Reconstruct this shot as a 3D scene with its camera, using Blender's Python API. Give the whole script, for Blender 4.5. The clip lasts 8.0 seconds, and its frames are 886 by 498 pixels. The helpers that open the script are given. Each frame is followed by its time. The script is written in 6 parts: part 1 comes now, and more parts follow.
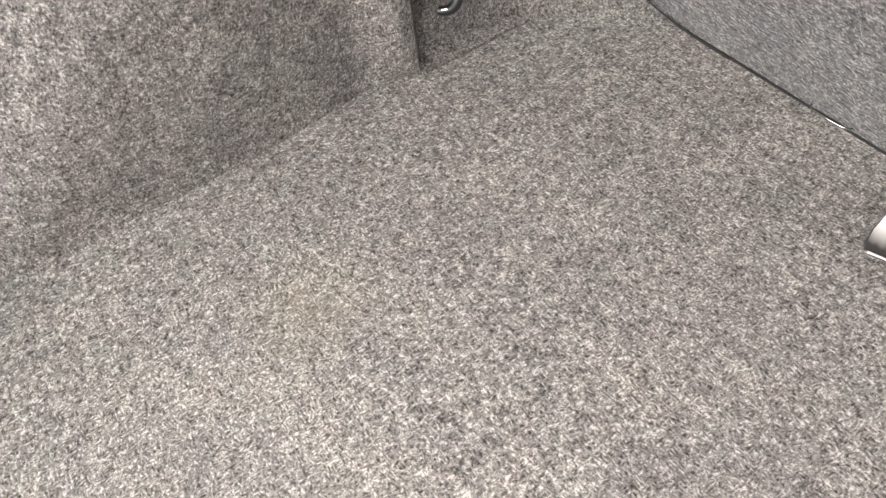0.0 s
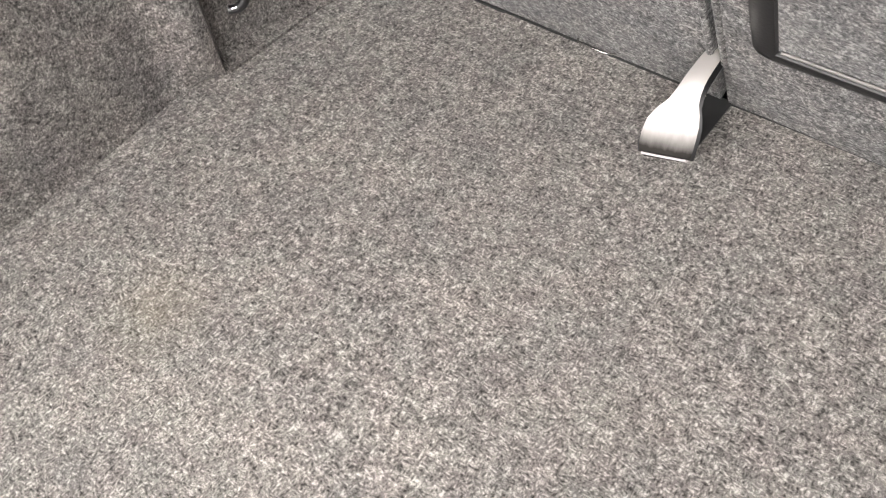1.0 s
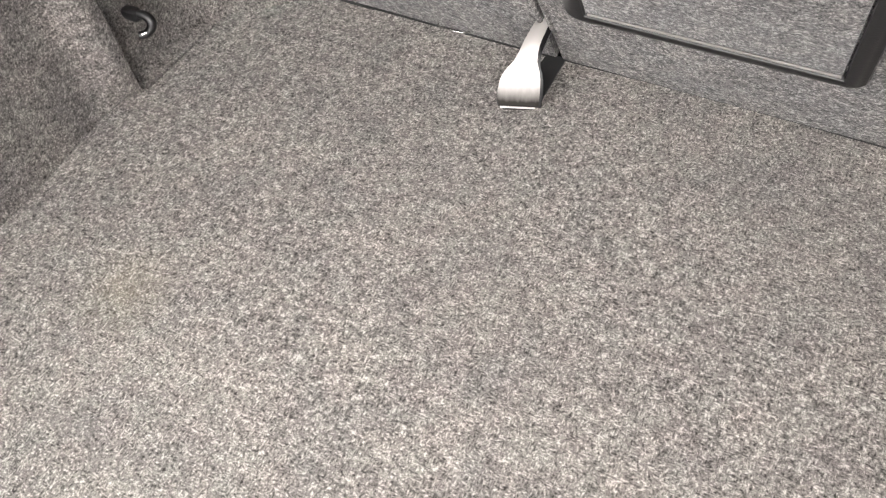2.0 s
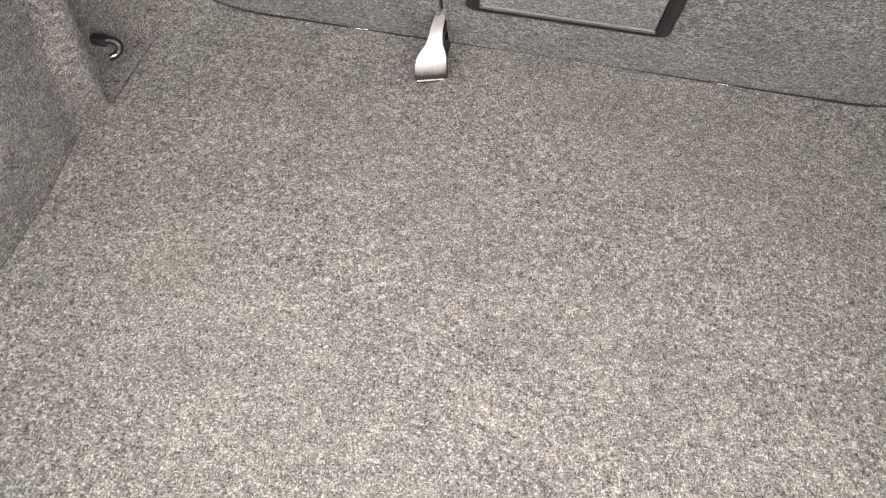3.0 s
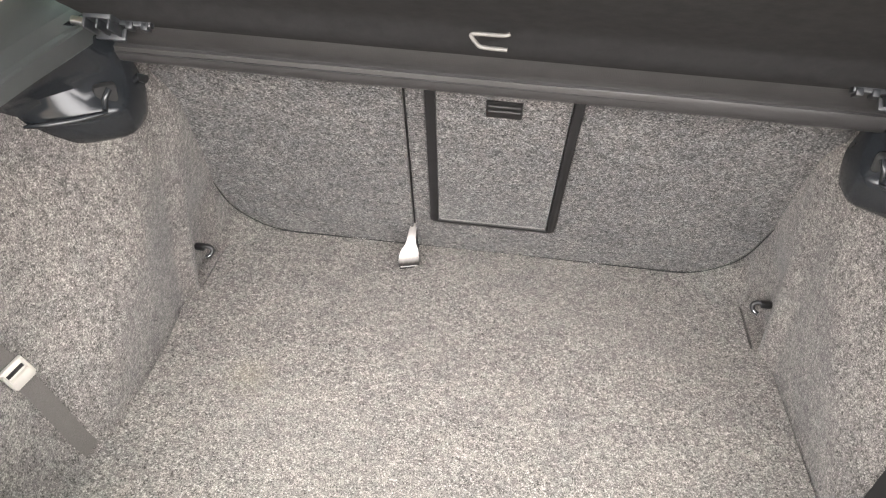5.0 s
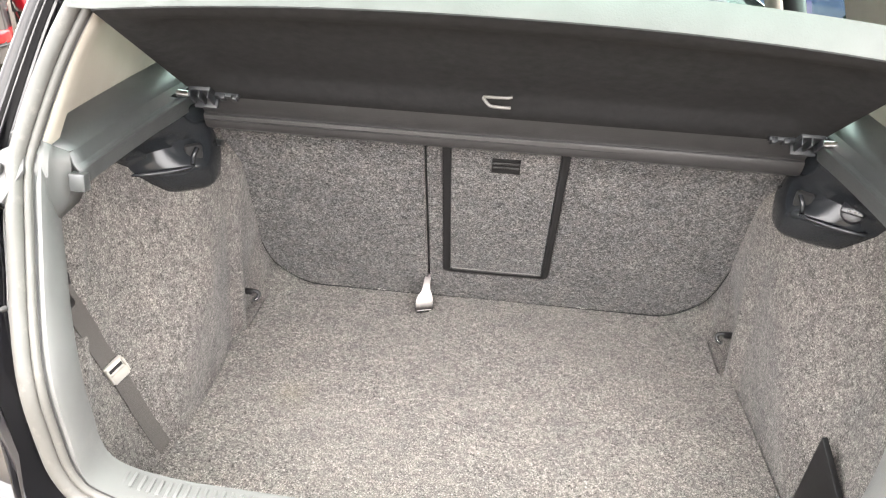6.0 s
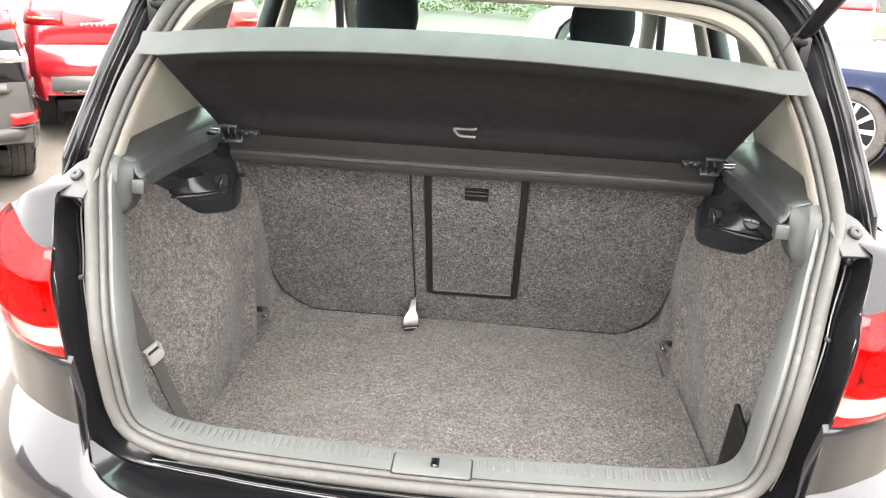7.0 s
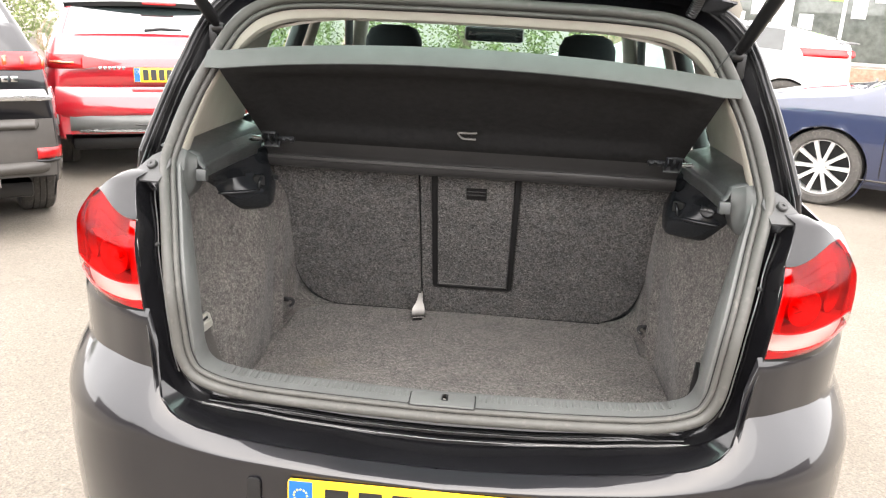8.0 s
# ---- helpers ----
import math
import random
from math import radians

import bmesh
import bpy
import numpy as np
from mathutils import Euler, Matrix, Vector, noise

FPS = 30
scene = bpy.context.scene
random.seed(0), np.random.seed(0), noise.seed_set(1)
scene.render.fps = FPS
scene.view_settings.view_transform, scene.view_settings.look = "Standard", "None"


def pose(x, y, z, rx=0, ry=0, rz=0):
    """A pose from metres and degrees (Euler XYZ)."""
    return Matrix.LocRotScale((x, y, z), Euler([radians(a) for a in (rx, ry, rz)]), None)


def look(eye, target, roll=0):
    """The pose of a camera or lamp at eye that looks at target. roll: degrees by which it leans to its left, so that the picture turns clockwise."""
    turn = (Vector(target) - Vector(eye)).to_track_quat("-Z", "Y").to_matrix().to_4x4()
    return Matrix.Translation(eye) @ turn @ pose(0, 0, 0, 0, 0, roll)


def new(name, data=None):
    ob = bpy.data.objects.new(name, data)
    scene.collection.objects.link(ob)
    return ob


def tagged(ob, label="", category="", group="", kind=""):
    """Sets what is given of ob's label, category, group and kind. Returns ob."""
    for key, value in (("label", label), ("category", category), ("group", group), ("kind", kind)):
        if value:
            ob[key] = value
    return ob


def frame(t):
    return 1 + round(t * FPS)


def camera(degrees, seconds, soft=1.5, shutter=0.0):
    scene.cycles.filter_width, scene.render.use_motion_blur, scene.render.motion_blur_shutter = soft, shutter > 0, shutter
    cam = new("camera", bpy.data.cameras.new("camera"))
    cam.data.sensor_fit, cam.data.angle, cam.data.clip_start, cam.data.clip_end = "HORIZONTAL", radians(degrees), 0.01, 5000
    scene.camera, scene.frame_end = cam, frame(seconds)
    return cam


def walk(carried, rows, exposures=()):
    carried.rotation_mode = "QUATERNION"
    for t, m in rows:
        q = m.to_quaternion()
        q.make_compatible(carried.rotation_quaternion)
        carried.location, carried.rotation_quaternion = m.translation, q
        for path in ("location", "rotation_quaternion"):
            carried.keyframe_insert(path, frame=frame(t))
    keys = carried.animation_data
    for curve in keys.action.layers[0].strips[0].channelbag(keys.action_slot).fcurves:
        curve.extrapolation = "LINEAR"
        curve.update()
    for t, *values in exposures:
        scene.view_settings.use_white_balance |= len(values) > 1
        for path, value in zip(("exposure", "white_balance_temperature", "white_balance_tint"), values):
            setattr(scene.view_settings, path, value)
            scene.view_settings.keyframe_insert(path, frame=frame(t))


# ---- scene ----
cam = camera(58.3, 8.0, soft=1.2)
PATH = [
    (0, (-0.015, 0.407, 1.019), (-1.142, 0.97, -0.535), -10.1),
    (0.5, (0.015, 0.409, 1.02), (-1.006, 1.115, -0.549), -10.2),
    (1, (0.039, 0.393, 1.031), (-0.871, 1.206, -0.554), -10.1),
    (1.5, (0.07, 0.356, 1.063), (-0.738, 1.243, -0.538), -10.2),
    (2, (0.106, 0.304, 1.113), (-0.602, 1.25, -0.501), -10.0),
    (2.2, (0.118, 0.276, 1.136), (-0.55, 1.245, -0.481), -9.8),
    (3.3, (-0.01, 0.0, 1.319), (-0.099, 1.168, -0.302), 4.5),
    (3.5, (-0.003, -0.037, 1.35), (-0.086, 1.158, -0.252), 4.4),
    (4, (0.015, -0.133, 1.433), (-0.073, 1.174, -0.078), 4.0),
    (4.5, (0.026, -0.247, 1.495), (-0.08, 1.22, 0.139), 3.7),
    (4.7, (0.027, -0.293, 1.513), (-0.089, 1.223, 0.214), 3.5),
    (5.8, (0.012, -0.611, 1.556), (-0.119, 1.109, 0.543), 3.1),
    (6, (0.013, -0.667, 1.56), (-0.117, 1.078, 0.591), 3.1),
    (6.5, (0.042, -0.818, 1.563), (-0.093, 0.982, 0.703), 3.0),
    (7, (0.073, -0.982, 1.547), (-0.064, 0.864, 0.789), 2.9),
    (7.5, (0.083, -1.138, 1.528), (-0.052, 0.735, 0.839), 2.9),
    (8, (0.078, -1.29, 1.52), (-0.055, 0.599, 0.877), 2.9),
]
walk(cam, [(t, look(eye, target, roll)) for t, eye, target, roll in PATH],
     exposures=[(0, 2.82), (1.0, 2.70), (1.5, 2.76), (3.3, 2.57), (4.0, 2.58), (4.7, 2.80), (6.0, 2.90), (7.0, 2.38), (7.5, 2.10), (8.0, 1.70)])

# ---------------------------------------------------------------- light
SUN_EL, SUN_AZ = 55, 174
world = bpy.data.worlds.new("daylight")
scene.world = world
world.use_nodes = True
wn = world.node_tree.nodes
sky = wn.new("ShaderNodeTexSky")
sky.sky_type, sky.sun_disc = "NISHITA", False
sky.sun_elevation, sky.sun_rotation = radians(SUN_EL), radians(SUN_AZ)
sky.air_density, sky.dust_density, sky.ozone_density = 1.0, 6.0, 1.0
wn["Background"].inputs["Strength"].default_value = 0.15
veil = wn.new("ShaderNodeMix")  # thin bright cloud over the whole sky
veil.data_type = "RGBA"
veil.inputs["Factor"].default_value = 0.85
# an overcast sky is about three times as bright overhead as at the horizon
sky_dir, sky_z, sky_up = wn.new("ShaderNodeTexCoord"), wn.new("ShaderNodeSeparateXYZ"), wn.new("ShaderNodeMix")
sky_up.data_type, sky_up.clamp_factor = "RGBA", True
sky_up.inputs["A"].default_value, sky_up.inputs["B"].default_value = (13.6, 13.1, 12.9, 1), (17.8, 17.0, 16.7, 1)
world.node_tree.links.new(sky_dir.outputs["Generated"], sky_z.inputs["Vector"])
world.node_tree.links.new(sky_z.outputs["Z"], sky_up.inputs["Factor"])
world.node_tree.links.new(sky_up.outputs["Result"], veil.inputs["B"])
world.node_tree.links.new(sky.outputs["Color"], veil.inputs["A"])
world.node_tree.links.new(veil.outputs["Result"], wn["Background"].inputs["Color"])
sun = new("sun", bpy.data.lights.new("sun", "SUN"))
sun.data.energy, sun.data.angle, sun.data.color = 0.6, radians(60), (1.0, 0.965, 0.925)
sun_way = Vector((math.sin(radians(SUN_AZ)) * math.cos(radians(SUN_EL)), math.cos(radians(SUN_AZ)) * math.cos(radians(SUN_EL)), math.sin(radians(SUN_EL))))
sun.matrix_world = look(sun_way * 30, (0, 0, 0))


# ---------------------------------------------------------------- materials
def shader(name):
    m = bpy.data.materials.new(name)
    m.use_nodes = True
    n, l = m.node_tree.nodes, m.node_tree.links
    return m, n, l, n["Principled BSDF"]


def place(n, l, stretch=(1, 1, 1), local=False):
    """World-sized coordinates, or the object's own."""
    mp = n.new("ShaderNodeMapping")
    mp.inputs["Scale"].default_value = stretch
    if local:
        l.new(n.new("ShaderNodeTexCoord").outputs["Object"], mp.inputs["Vector"])
    else:
        l.new(n.new("ShaderNodeNewGeometry").outputs["Position"], mp.inputs["Vector"])
    return mp.outputs["Vector"]


def noise_tex(n, l, vec, scale, detail=2.0, rough=0.5):
    t = n.new("ShaderNodeTexNoise")
    t.inputs["Scale"].default_value, t.inputs["Detail"].default_value, t.inputs["Roughness"].default_value = scale, detail, rough
    l.new(vec, t.inputs["Vector"])
    return t.outputs["Fac"]


def ramp(n, l, fac, stops):
    r = n.new("ShaderNodeValToRGB")
    e = r.color_ramp.elements
    while len(e) < len(stops):
        e.new(0.5)
    for k, (p, c) in enumerate(stops):
        e[k].position, e[k].color = p, (*c, 1) if len(c) == 3 else c
    l.new(fac, r.inputs["Fac"])
    return r.outputs["Color"]


def mix(n, l, a, b, fac, kind="MIX"):
    m = n.new("ShaderNodeMix")
    m.data_type, m.blend_type = "RGBA", kind
    for sock, v in ((m.inputs["Factor"], fac), (m.inputs["A"], a), (m.inputs["B"], b)):
        if isinstance(v, (int, float)):
            sock.default_value = v
        elif isinstance(v, tuple):
            sock.default_value = (*v, 1)
        else:
            l.new(v, sock)
    return m.outputs["Result"]


def bump(n, l, bsdf, height, strength, dist):
    b = n.new("ShaderNodeBump")
    b.inputs["Strength"].default_value, b.inputs["Distance"].default_value = strength, dist
    l.new(height, b.inputs["Height"])
    l.new(b.outputs["Normal"], bsdf.inputs["Normal"])


def plastic(name, col, rough=0.5, grain=700, relief=0.25, vary=0.25, coat=0.0, metal=0.0, local=False, dust=0.0):
    """Moulded or painted surface: colour drift, fine grain, a little dust."""
    m, n, l, b = shader(name)
    v = place(n, l, local=local)
    drift = noise_tex(n, l, v, 7, 4)
    lo = tuple(c * (1 - vary) for c in col)
    hi = tuple(min(1, c * (1 + vary)) for c in col)
    c = ramp(n, l, drift, [(0.3, lo), (0.7, hi)])
    if dust:
        specks = ramp(n, l, noise_tex(n, l, v, 55, 6, 0.7), [(0.55, (0, 0, 0)), (0.8, (dust, dust, dust))])
        c = mix(n, l, c, (0.55, 0.5, 0.44), specks)
    l.new(c, b.inputs["Base Color"])
    r = ramp(n, l, noise_tex(n, l, v, 23, 4), [(0.3, (rough * 0.85,) * 3), (0.75, (min(1, rough * 1.2),) * 3)])
    l.new(r, b.inputs["Roughness"])
    b.inputs["Metallic"].default_value = metal
    if coat:
        b.inputs["Coat Weight"].default_value, b.inputs["Coat Roughness"].default_value = coat, 0.03
    if relief:
        bump(n, l, b, noise_tex(n, l, v, grain, 2), relief, 0.0006)
    return m


def carpet(name, dark, light, tint, stain=False, pile=1.0, even=1.0):
    """Needle felt of pale and dark fibres. pile: coarseness of the felt; even: width of the tone range."""
    m, n, l, b = shader(name)
    v = place(n, l)
    va, vb = place(n, l, (1, 0.5, 0.7)), place(n, l, (0.5, 1, 0.7))
    # short fibres lying two ways, in tufts
    lay = ramp(n, l, noise_tex(n, l, v, 230 / pile, 1), [(0.46, (0, 0, 0)), (0.54, (1, 1, 1))])
    fine = mix(n, l, noise_tex(n, l, va, 760 / pile, 2, 0.6), noise_tex(n, l, vb, 760 / pile, 2, 0.6), lay)
    clump = noise_tex(n, l, v, 310 / pile, 2, 0.55)
    tuft = noise_tex(n, l, v, 105, 3, 0.6)
    fac = mix(n, l, mix(n, l, fine, clump, 0.27), tuft, 0.17)
    mid = tuple(a * 0.60 + e * 0.28 for a, e in zip(dark, light))
    w = 0.078 * even
    c = ramp(n, l, fac, [(0.497 - w * 1.25, dark), (0.497 - w * 0.42, tuple(a * 0.72 for a in mid)), (0.497 + w * 0.45, tuple(a * 1.5 for a in mid)), (0.497 + w * 1.2, light)])
    # stray pale fibres curling over the felt
    curl = n.new("ShaderNodeTexNoise")
    curl.inputs["Scale"].default_value, curl.inputs["Detail"].default_value, curl.inputs["Distortion"].default_value = 260, 0.5, 1.2
    l.new(v, curl.inputs["Vector"])
    thread = ramp(n, l, curl.outputs["Fac"], [(0.475, (0, 0, 0)), (0.5, (0.8, 0.8, 0.8)), (0.525, (0, 0, 0))])
    c = mix(n, l, c, light, mix(n, l, thread, ramp(n, l, tuft, [(0.45, (0, 0, 0)), (0.6, (1, 1, 1))]), 1.0, "MULTIPLY"))
    broad = ramp(n, l, noise_tex(n, l, v, 15, 5, 0.6), [(0.32, (0.78, 0.78, 0.79)), (0.66, (1.04, 1.03, 1.01))])
    c = mix(n, l, c, broad, 1.0, "MULTIPLY")
    hue = ramp(n, l, noise_tex(n, l, v, 40, 2), [(0.35, (1, 0.985, 0.985)), (0.65, tint)])
    c = mix(n, l, c, hue, 1.0, "MULTIPLY")
    if stain:
        d = n.new("ShaderNodeVectorMath")
        d.operation = "DISTANCE"
        d.inputs[1].default_value = (-0.335, 0.46, 0.60)
        l.new(v, d.inputs[0])
        spot = ramp(n, l, d.outputs["Value"], [(0.01, (0.28, 0.28, 0.28)), (0.05, (0, 0, 0))])
        spot = mix(n, l, spot, noise_tex(n, l, v, 45, 3), 1.0, "MULTIPLY")
        c = mix(n, l, c, (0.20, 0.172, 0.10), spot)
    l.new(c, b.inputs["Base Color"])
    b.inputs["Roughness"].default_value = 0.95
    b.inputs["Specular IOR Level"].default_value = 0.1
    b.inputs["Sheen Weight"].default_value, b.inputs["Sheen Roughness"].default_value = 0.14, 0.5
    bump(n, l, b, fac, 0.6, 0.0018)
    return m


def car_paint(name, col, flake=0.15, shine=1.62):
    m, n, l, b = shader(name)
    v = place(n, l, local=True)
    c = ramp(n, l, noise_tex(n, l, v, 900, 1), [(0.35, tuple(x * (1 - flake) for x in col)), (0.65, tuple(min(1, x * (1 + flake)) for x in col))])
    film = ramp(n, l, noise_tex(n, l, v, 6, 6, 0.65), [(0.45, (0, 0, 0)), (0.8, (0.010, 0.010, 0.010))])
    c = mix(n, l, c, (0.42, 0.37, 0.3), film)
    l.new(c, b.inputs["Base Color"])
    b.inputs["Roughness"].default_value, b.inputs["Metallic"].default_value = 0.35, 0.0
    b.inputs["Coat Weight"].default_value, b.inputs["Coat Roughness"].default_value = 1.0, 0.02
    b.inputs["Coat IOR"].default_value = shine
    b.inputs["Specular IOR Level"].default_value = 0.2
    bump(n, l, b, mix(n, l, noise_tex(n, l, v, 7, 1), noise_tex(n, l, v, 260, 2), 0.02), 0.10, 0.010)
    return m


def glass(name, col=(0.75, 0.88, 0.84), gloss=(0.05, 0.09)):
    """Thin pane: clear and tinted, with a mirror-like face."""
    m, n, l, b = shader(name)
    out = n["Material Output"]
    tr, gl, mx, lw = n.new("ShaderNodeBsdfTransparent"), n.new("ShaderNodeBsdfGlossy"), n.new("ShaderNodeMixShader"), n.new("ShaderNodeLayerWeight")
    tr.inputs["Color"].default_value = (*col, 1)
    gl.inputs["Roughness"].default_value = 0.01
    lw.inputs["Blend"].default_value = 0.25
    l.new(ramp(n, l, lw.outputs["Facing"], [(0.0, (gloss[0],) * 3), (0.5, (gloss[1] * 0.6,) * 3), (0.85, (gloss[1] * 2,) * 3), (1.0, (0.8,) * 3)]), mx.inputs["Fac"])
    l.new(tr.outputs["BSDF"], mx.inputs[1])
    l.new(gl.outputs["BSDF"], mx.inputs[2])
    l.new(mx.outputs["Shader"], out.inputs["Surface"])
    return m


def ground_mat(name):
    m, n, l, b = shader(name)
    v = place(n, l)
    stones = n.new("ShaderNodeTexVoronoi")
    stones.inputs["Scale"].default_value = 85
    l.new(v, stones.inputs["Vector"])
    c = ramp(n, l, noise_tex(n, l, v, 120, 5, 0.7), [(0.3, (0.094, 0.082, 0.066)), (0.5, (0.156, 0.140, 0.117)), (0.72, (0.224, 0.206, 0.178))])
    wear = ramp(n, l, noise_tex(n, l, v, 0.9, 6, 0.6), [(0.3, (0.82, 0.80, 0.77)), (0.6, (1, 1, 1))])
    c = mix(n, l, c, wear, 1.0, "MULTIPLY")
    grit = ramp(n, l, stones.outputs["Color"], [(0.1, (0.82, 0.81, 0.8)), (0.9, (1.08, 1.06, 1.03))])
    c = mix(n, l, c, grit, 0.8, "MULTIPLY")
    l.new(c, b.inputs["Base Color"])
    b.inputs["Roughness"].default_value = 0.9
    bump(n, l, b, stones.outputs["Distance"], 0.5, 0.004)
    return m


def two_tone(name, lo, hi, scale, rough=0.8, relief=0.3, local=True, stretch=(1, 1, 1), gloss=0.5):
    m, n, l, b = shader(name)
    v = place(n, l, stretch, local=local)
    f = noise_tex(n, l, v, scale, 5, 0.6)
    l.new(ramp(n, l, f, [(0.32, lo), (0.68, hi)]), b.inputs["Base Color"])
    b.inputs["Roughness"].default_value = rough
    b.inputs["Specular IOR Level"].default_value = gloss
    bump(n, l, b, f, relief, 0.003)
    return m


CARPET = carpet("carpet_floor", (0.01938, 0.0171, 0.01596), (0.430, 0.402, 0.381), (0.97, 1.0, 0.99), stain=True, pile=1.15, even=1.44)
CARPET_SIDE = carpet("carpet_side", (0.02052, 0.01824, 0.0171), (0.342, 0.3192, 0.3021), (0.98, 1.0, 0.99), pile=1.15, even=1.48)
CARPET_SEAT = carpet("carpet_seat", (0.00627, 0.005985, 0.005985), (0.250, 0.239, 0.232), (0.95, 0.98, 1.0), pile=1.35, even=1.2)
PAINT = car_paint("black_paint", (0.006, 0.006, 0.008), 0.15, 1.52)
PAINT_PILLAR = car_paint("black_pillar_paint", (0.006, 0.006, 0.007), 0.15, 1.34)
PAINT_PILLAR.node_tree.nodes["Principled BSDF"].inputs["Specular IOR Level"].default_value = 0.08
PAINT_IN = plastic("black_inner_paint", (0.006, 0.006, 0.007), 0.22, 300, 0.03, coat=0.3, dust=0.008)
SEAL = plastic("seal_rubber", (0.06424, 0.06293, 0.05768), 0.6, 500, 0.2, 0.15, dust=0.10)
# grey that paints highlights on the edges of the black channel
FOLD = plastic("highlight_line", (0.114, 0.114, 0.114), 0.3, 300, 0.05, 0.2, coat=0.4)
# black plate coloured matte grey, in place of the sky it would mirror
STOP_PLATE = plastic("shoulder_plate_sky_grey", (0.050, 0.050, 0.050), 0.5, 300, 0.05, 0.15)
# matte black for grooves and gaps, and for shade drawn at shelf hinge and tongue
GROOVE_SHADE = plastic("seal_groove", (0.0114, 0.0114, 0.0114), 0.8, 400, 0.2)
TRIM = plastic("grey_trim_plastic", (0.1016, 0.1036, 0.1003), 0.5, 900, 0.4, 0.12)
TRIM_DARK = plastic("dark_trim_plastic", (0.0171, 0.01881, 0.02109), 0.42, 900, 0.3, 0.2)
TRIM_END = plastic("end_cap_plastic", (0.066, 0.068, 0.066), 0.45, 900, 0.3, 0.12)
LEDGE = plastic("ledge_plastic", (0.049, 0.0525, 0.0525), 0.34, 900, 0.35, 0.12)
POCKET = plastic("pocket_plastic", (0.01368, 0.01539, 0.01767), 0.16, 900, 0.12, 0.2)
CREAM = plastic("cream_trim", (0.2964, 0.2707, 0.2308), 0.75, 600, 0.4, 0.06)
SHELF_UNDER = two_tone("shelf_felt", (0.0130, 0.0129, 0.0132), (0.0208, 0.0206, 0.0210), 60, 0.95, 0.15, gloss=0.15)
SHELF_EDGE = plastic("shelf_edge_vinyl", (0.0665, 0.0735, 0.0685), 0.6, 500, 0.5, 0.08)
BAR = plastic("shelf_bar_vinyl", (0.0285, 0.0275, 0.0278), 0.42, 500, 0.4, 0.15)
BLACK = plastic("black_plastic", (0.00684, 0.00684, 0.00741), 0.4, 500, 0.2)
GREY_PART = plastic("grey_bracket_plastic", (0.02394, 0.02337, 0.0228), 0.5, 500, 0.3)
PALE_GRIP = plastic("pale_grip_plastic", (0.1254, 0.1197, 0.1111), 0.45, 500, 0.2)
STEEL = plastic("satin_steel", (0.504, 0.486, 0.4644), 0.5, 900, 0.1, 0.06, metal=0.8)
# steel whose colour darkens towards the foot, painting in a dark reflection
TONGUE_STEEL, tn, tl, tb = shader("tongue_steel_shaded")
tv = place(tn, tl)
tsep = tn.new("ShaderNodeSeparateXYZ")
tl.new(tv, tsep.inputs["Vector"])
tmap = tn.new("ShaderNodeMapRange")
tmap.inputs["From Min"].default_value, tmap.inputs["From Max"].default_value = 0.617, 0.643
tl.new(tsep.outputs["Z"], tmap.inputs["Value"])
# height mask of that painted reflection, broken up by noise
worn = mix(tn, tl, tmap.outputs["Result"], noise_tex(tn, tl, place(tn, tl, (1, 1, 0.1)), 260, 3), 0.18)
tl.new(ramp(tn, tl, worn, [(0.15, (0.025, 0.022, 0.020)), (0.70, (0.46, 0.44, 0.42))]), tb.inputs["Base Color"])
tb.inputs["Metallic"].default_value, tb.inputs["Roughness"].default_value = 0.6, 0.6
CHROME = plastic("bright_wire", (0.54, 0.5328, 0.5184), 0.15, 900, 0.05, 0.05, metal=1.0)
WEB = two_tone("strap_webbing", (0.052, 0.047, 0.043), (0.095, 0.088, 0.081), 500, 0.85, 0.4, False, (1, 1, 6))
BUCKLE = plastic("buckle_metal", (0.46, 0.44, 0.40), 0.45, 600, 0.2, 0.1, metal=0.5)
RED_LENS = plastic("red_lens", (0.34, 0.004, 0.006), 0.22, 150, 0.1, 0.3, coat=0.2)
ORANGE_LENS = plastic("orange_red_lens", (0.50, 0.075, 0.015), 0.15, 150, 0.2, 0.3, coat=1.0)
CLEAR_LENS = plastic("clear_lens", (0.78, 0.74, 0.68), 0.12, 120, 0.5, 0.15, coat=1.0)
YELLOW = plastic("plate_yellow", (0.80, 0.47, 0.015), 0.35, 500, 0.05, 0.05)
EU_BLUE = plastic("plate_blue", (0.01, 0.10, 0.34), 0.35, 500, 0.05, 0.05)
PLATE_BLACK = plastic("plate_black", (0.012, 0.012, 0.012), 0.4, 500, 0.05)
TYRE = plastic("tyre_rubber", (0.06298, 0.05911, 0.05426), 0.85, 160, 0.5, 0.3, local=True, dust=0.3)
ALLOY = plastic("alloy", (0.70, 0.70, 0.70), 0.32, 500, 0.05, 0.06, metal=0.55, local=True)
GLASS = glass("tinted_glass")
LAMP_BACK = plastic("lamp_inner_red", (0.20, 0.014, 0.010), 0.35, 140, 0.9, 0.6)
RED_GLASS = glass("red_lens_glass", (0.86, 0.010, 0.012), (0.018, 0.045))
CLEAR_GLASS = glass("clear_lens_glass", (0.93, 0.92, 0.90), (0.08, 0.12))
REFLECTOR = plastic("lamp_reflector", (0.38, 0.37, 0.34), 0.35, 60, 0.9, 0.06)
CAR_GLASS = plastic("dark_car_glass", (0.03, 0.04, 0.04), 0.04, 300, 0.0, 0.2, coat=0.5, local=True)
CAR_GLASS.node_tree.nodes["Principled BSDF"].inputs["IOR"].default_value = 2.8
SIDE_GLASS = plastic("grey_side_glass", (0.022, 0.026, 0.026), 0.04, 300, 0.0, 0.2, coat=0.3, local=True)
